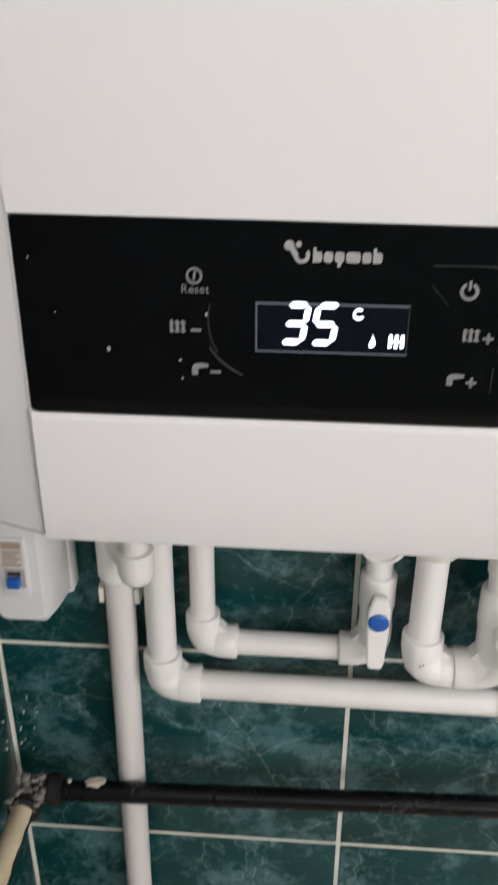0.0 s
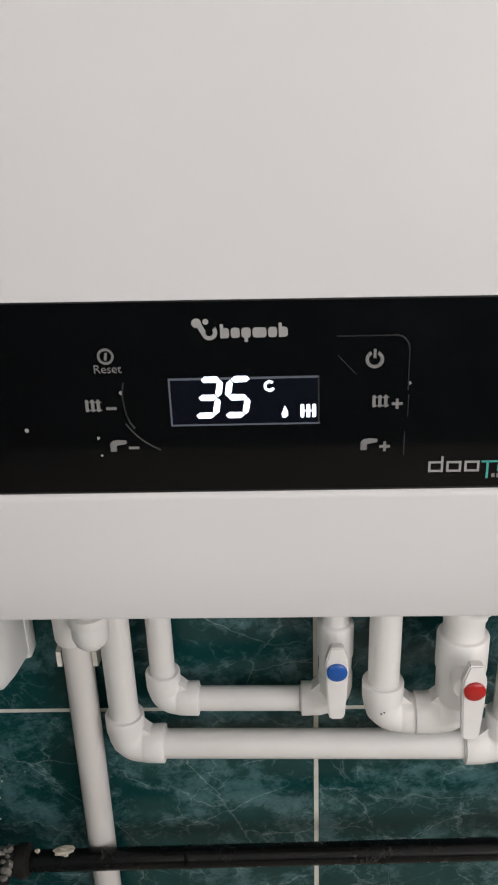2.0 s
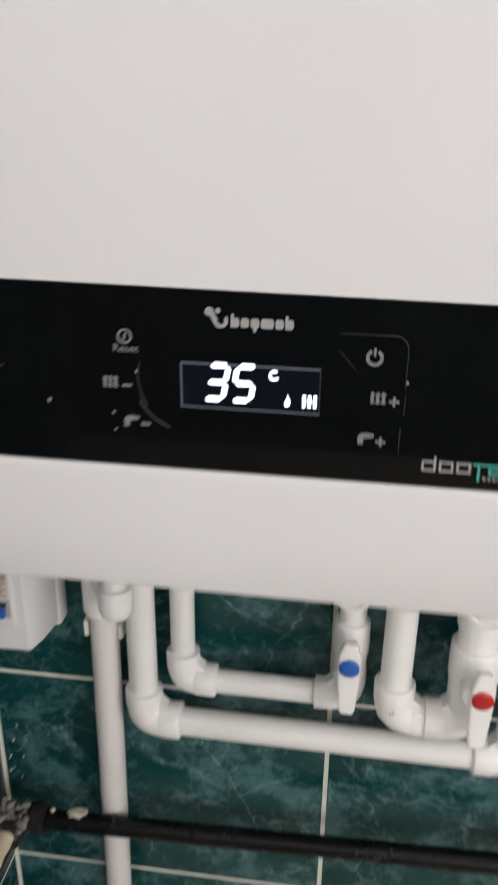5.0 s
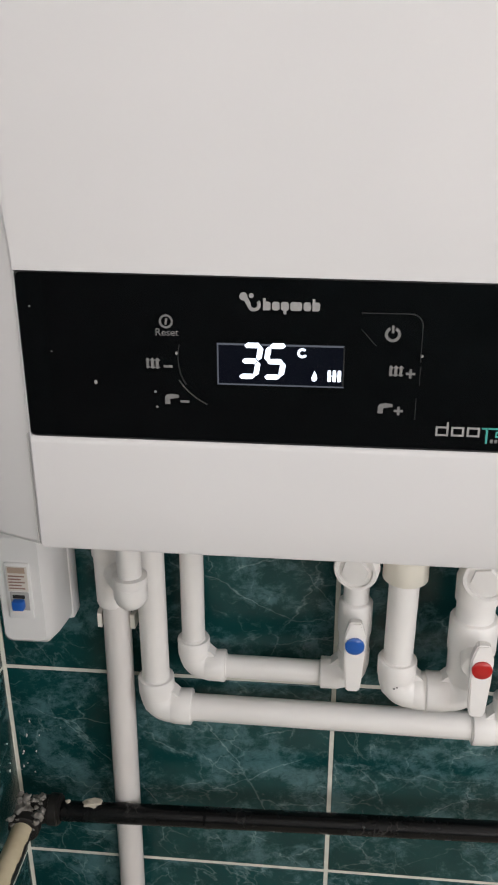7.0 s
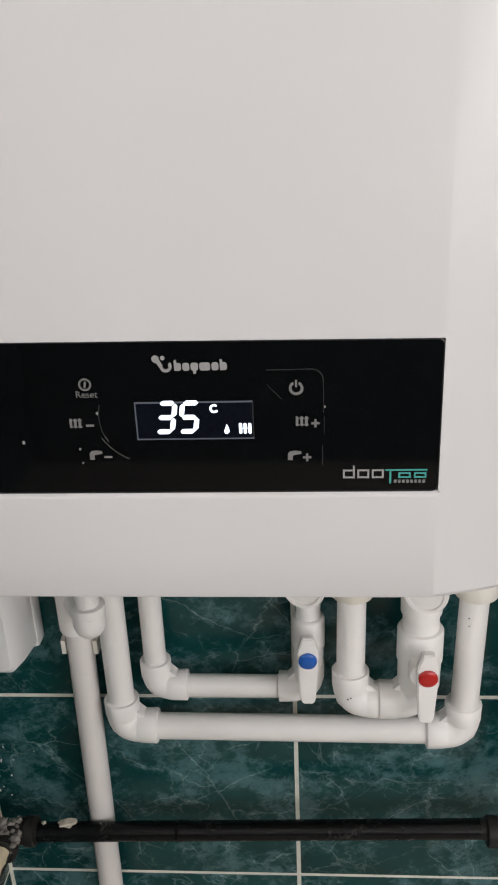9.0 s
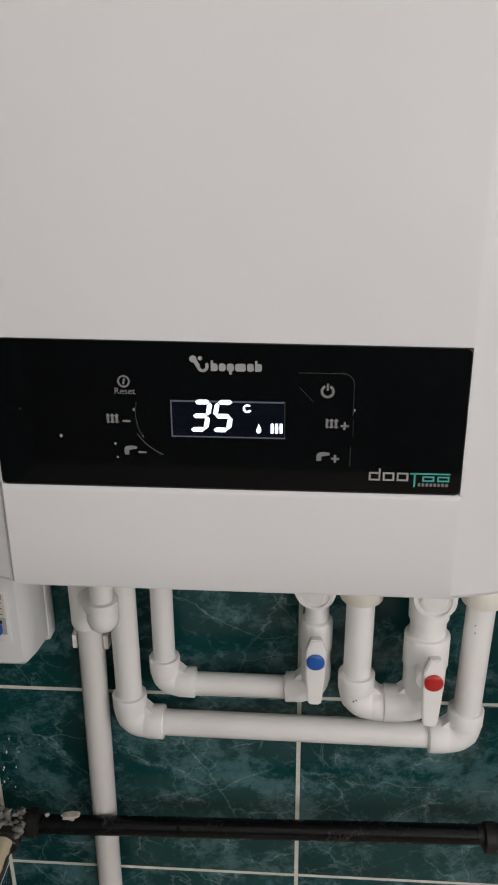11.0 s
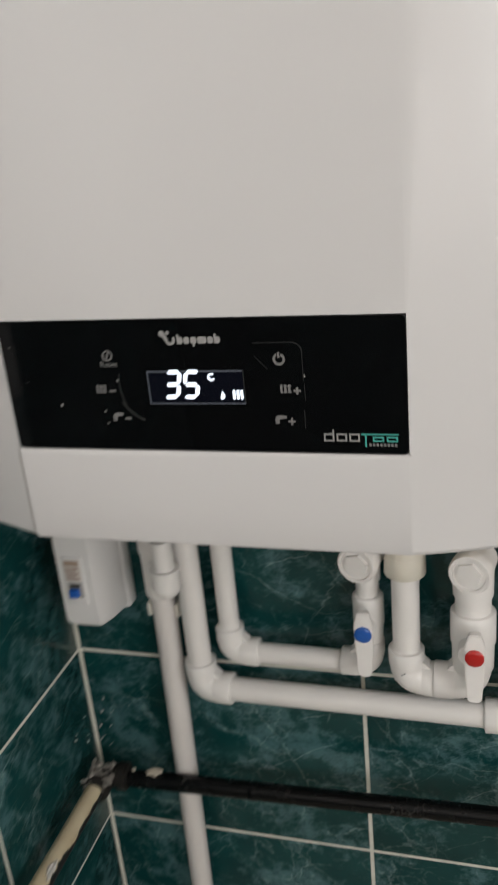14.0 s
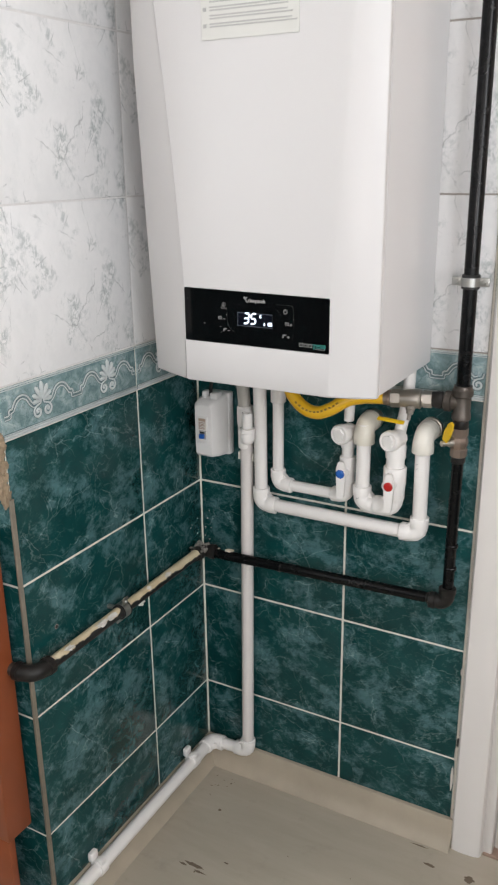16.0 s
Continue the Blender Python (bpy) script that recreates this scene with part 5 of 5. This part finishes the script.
# pale grout behind the white tiles
structure("grout_north", block((0.0, 0.0008, 1.08), (0.585, 0.004, TOP)), plain("grey_brown_grout", (0.33, 0.305, 0.275), 0.8, 0, 0.2, 90, 0.3), "grey-brown grout between the white tiles", "grout")
structure("grout_west", block((-0.004, PIER + 0.0012, 1.08), (-0.0008, 0.0008, TOP)), WHITE_GROUT, "pale grey grout between the white tiles", "grout")

# old drill hole in a tile
bm = lathe(bmesh.new(), (0.0002, -0.471, 0.643), V(1, 0, 0), [(0, 0.0028), (0.0003, 0.0046), (0.0006, 0.0042), (0.0004, 0.0035)], 14)
tagged(part("drill_hole", bm, CRUMB), "chipped grey rim of an old drill hole in the tile", "drill hole")
tagged(part("drill_hole", lathe(bmesh.new(), (0.0006, -0.471, 0.643), V(1, 0, 0), [(0, 0.0030), (0.0010, 0.0030)], 12), RUBBER), "dark old drill hole in the green tile", "drill hole")

# ---- tiles ----
TH, GAP = 0.0025, 0.0042
tile_meshes = {}


def tile_mesh(w, h, mat):
    """A glazed tile w wide and h high, facing +z of its own, with rounded edges."""
    key = (round(w, 4), round(h, 4), mat.name)
    if key not in tile_meshes:
        bm = bmesh.new()
        e = 0.0014
        outer = [(-w / 2, -h / 2), (w / 2, -h / 2), (w / 2, h / 2), (-w / 2, h / 2)]
        def ring(ins, z):
            return [bm.verts.new((x - math.copysign(ins, x), y - math.copysign(ins, y), z)) for x, y in outer]
        rs = [ring(0, -0.004), ring(0, TH - e), ring(e * 0.35, TH - e * 0.3), ring(e, TH)]
        for r0, r1 in zip(rs, rs[1:]):
            for k in range(4):
                bm.faces.new((r0[k], r0[(k + 1) % 4], r1[(k + 1) % 4], r1[k]))
        bm.faces.new(rs[-1])
        me = bpy.data.meshes.new("tile")
        bm.to_mesh(me)
        bm.free()
        for p in me.polygons:
            p.use_smooth = True
        me.set_sharp_from_angle(angle=radians(60))
        me.materials.append(mat)
        tile_meshes[key] = me
    return tile_meshes[key]


FACE = {"north": Matrix(((1, 0, 0), (0, 0, -1), (0, 1, 0))), "west": Matrix(((0, 0, 1), (1, 0, 0), (0, 1, 0))), "return": Matrix(((1, 0, 0), (0, 0, -1), (0, 1, 0)))}


def tile(parent, face, u0, u1, z0, z1, mat, name="tile"):
    gap = GAP if mat is GREEN else 0.0026
    w, h = u1 - u0 - gap, z1 - z0 - gap
    ob = new(name, tile_mesh(w, h, mat))
    u, z = (u0 + u1) / 2, (z0 + z1) / 2
    m = FACE[face].to_4x4()
    tilt = Matrix.Rotation(random.uniform(-0.0012, 0.0012), 4, "X") @ Matrix.Rotation(random.uniform(-0.0012, 0.0012), 4, "Y")
    m.translation = {"north": (u, 0.0025, z), "west": (-0.0025, u, z), "return": (u, PIER + 0.0025, z)}[face]
    ob.parent = parent
    ob.matrix_basis = m @ tilt
    return ob


def spiral(cx, cz, r0, r1, a0, turns, n=26):
    return [(cx + (r0 + (r1 - r0) * k / n) * math.cos(a0 + turns * 2 * math.pi * k / n), cz + (r0 + (r1 - r0) * k / n) * math.sin(a0 + turns * 2 * math.pi * k / n)) for k in range(n + 1)]


def relief_mesh(w, start):
    """Raised border ornament in a tile w wide, its pattern counted from x = start: palmettes on volutes, double-lined arches between them, and edge mouldings."""
    bm, dark = bmesh.new(), bmesh.new()
    up = 0.0055

    def shade(pts, rs):
        """A flat dark outline under a raised line."""
        n0 = len(dark.verts)
        tube(dark, [(x, y, 0) for x, y in pts], [q + 0.0013 for q in rs], 8)
        dark.verts.ensure_lookup_table()
        for v in dark.verts[n0:]:
            v.co.z = TH + v.co.z * 0.10

    def line(pts, r):
        pts = [p for p in pts if abs(p[0]) < w / 2 - 0.003]
        if len(pts) > 2:
            shade([(x, y + up) for x, y in pts], [r] * len(pts))
            tube(bm, [(x, y + up, TH - r * 0.15) for x, y in pts], [r * (0.7 + 0.3 * math.sin(math.pi * k / (len(pts) - 1))) for k in range(len(pts))], 8)

    def curve(pts, r, n=4):
        """A smooth raised line through pts."""
        out = []
        for i in range(len(pts) - 1):
            p0, p1, p2, p3 = (Vector(pts[max(0, min(len(pts) - 1, i + k))]) for k in (-1, 0, 1, 2))
            for q in range(n):
                s = q / n
                out.append(0.5 * ((2 * p1) + (p2 - p0) * s + (2 * p0 - 5 * p1 + 4 * p2 - p3) * s * s + (3 * p1 - p0 - 3 * p2 + p3) * s**3))
        line([tuple(p) for p in out] + [pts[-1]], r)

    half = 0.0828
    for c in (start + half, start + 3 * half, start - half, start - 3 * half):
        if abs(c) > w / 2 + 0.02:
            continue
        for k in range(7):
            a = radians(90 + (k - 3) * 30)
            ln = 0.0282 - abs(k - 3) * 0.0034
            ox, oy = c + math.cos(a) * 0.0025, up - 0.002 + math.sin(a) * 0.0025
            if abs(c) > w / 2 - 0.022:
                continue
            shade([(ox + math.cos(a) * ln * s, oy + math.sin(a) * ln * s) for s in (0, 0.3, 0.62, 0.86, 1.0)], [0.0012, 0.0025, 0.0038, 0.0036, 0.0012])
            tube(bm, [(ox + math.cos(a) * ln * s, oy + math.sin(a) * ln * s, TH + 0.0004) for s in (0, 0.3, 0.62, 0.86, 1.0)], [0.0012, 0.0025, 0.0038, 0.0036, 0.0012], 8)
        for s in (-1, 1):
            spin = spiral(c + s * 0.0110, -0.0190, 0.0100, 0.0020, radians(80 if s > 0 else 100), -1.4 * s, 30)
            line([(c + s * 0.0015, 0.002), (c + s * 0.0038, -0.006)] + spin, 0.0024)
            if abs(c) < w / 2 - 0.012:
                tube(bm, [(c + s * 0.0110, -0.0190 + up, TH - 0.001), (c + s * 0.0110, -0.0190 + up, TH + 0.0016)], [0.0026, 0.0014], 8)
            reach = half / 0.083
            # the arch leaves the palmette low, rises, and steps down into a squared cup at the joint
            outer = ((0.012, -0.003), (0.018, -0.005), (0.024, 0.001), (0.032, 0.0115), (0.044, 0.0160), (0.056, 0.0125), (0.063, 0.0045), (0.0665, -0.0005), (0.0715, -0.0010), (0.0735, -0.0040), (0.0740, -0.0090), (0.083, -0.0095))
            inner = ((0.013, -0.008), (0.019, -0.010), (0.0275, -0.004), (0.0345, 0.0060), (0.044, 0.0105), (0.053, 0.0075), (0.0595, 0.0000), (0.0635, -0.0055), (0.0685, -0.0065), (0.0695, -0.0100), (0.0710, -0.0145), (0.083, -0.0150))
            curve([(c + s * x * reach, z) for x, z in outer], 0.0016)
            curve([(c + s * x * reach, z) for x, z in inner], 0.0012)
    # mouldings along the upper and lower edge
    for z0, z1, h in ((-0.0404, -0.0378, 0.0020), (-0.0372, -0.0340, 0.0026), (-0.0334, -0.0318, 0.0014), (0.0352, 0.0368, 0.0010), (0.0380, 0.0404, 0.0016)):
        box(bm, (-w / 2 + 0.0006, z0, TH - 0.001), (w / 2 - 0.0006, z1, TH + h), 0.0009, 2)
    box(dark, (-w / 2 + 0.0006, -0.0400, TH - 0.001), (w / 2 - 0.0006, -0.0306, TH + 0.0004))
    out = []
    for name, b, mat in (("relief", bm, RELIEF), ("relief_outline", dark, OUTLINE)):
        me = bpy.data.meshes.new(name)
        b.to_mesh(me)
        b.free()
        for p in me.polygons:
            p.use_smooth = True
        me.set_sharp_from_angle(angle=radians(40))
        me.materials.append(mat)
        out.append(me)
    return out


reliefs = {}


def border(parent, face, u0, u1, start):
    t = tile(parent, face, u0, u1, 0.9965, 1.0805, TURQ, "border_tile")
    key = (round(u1 - u0, 3), round(start - u0, 3))
    if key not in reliefs:
        reliefs[key] = relief_mesh(u1 - u0 - 0.0026, start - (u0 + u1) / 2)
    for me in reliefs[key]:
        new(me.name.split(".")[0], me).parent = t


GREEN_ROWS = [(FLOOR + 0.04, 0.25), (0.25, 0.50), (0.50, 0.75), (0.75, 0.998)]
WHITE_ROWS = [(1.081, 1.339), (1.339, 1.596), (1.596, 1.853), (1.853, 2.110), (2.110, 2.367), (2.367, TOP)]
for parent, face, cols in ((wall_north, "north", ((0.0, 0.334), (0.334, 0.5855))), (wall_west, "west", ((-0.205, 0.0), (PIER, -0.205))), (wall_return, "return", ((-0.334, 0.0), (-0.668, -0.334)))):
    for u0, u1 in cols:
        for z0, z1 in GREEN_ROWS:
            tile(parent, face, u0, u1, z0, z1, GREEN)
        border(parent, face, u0, u1, {"north": 0.334, "west": -0.205, "return": -0.334}[face])
        for z0, z1 in WHITE_ROWS:
            tile(parent, face, u0, u1, z0, z1, WHITE_TILE)
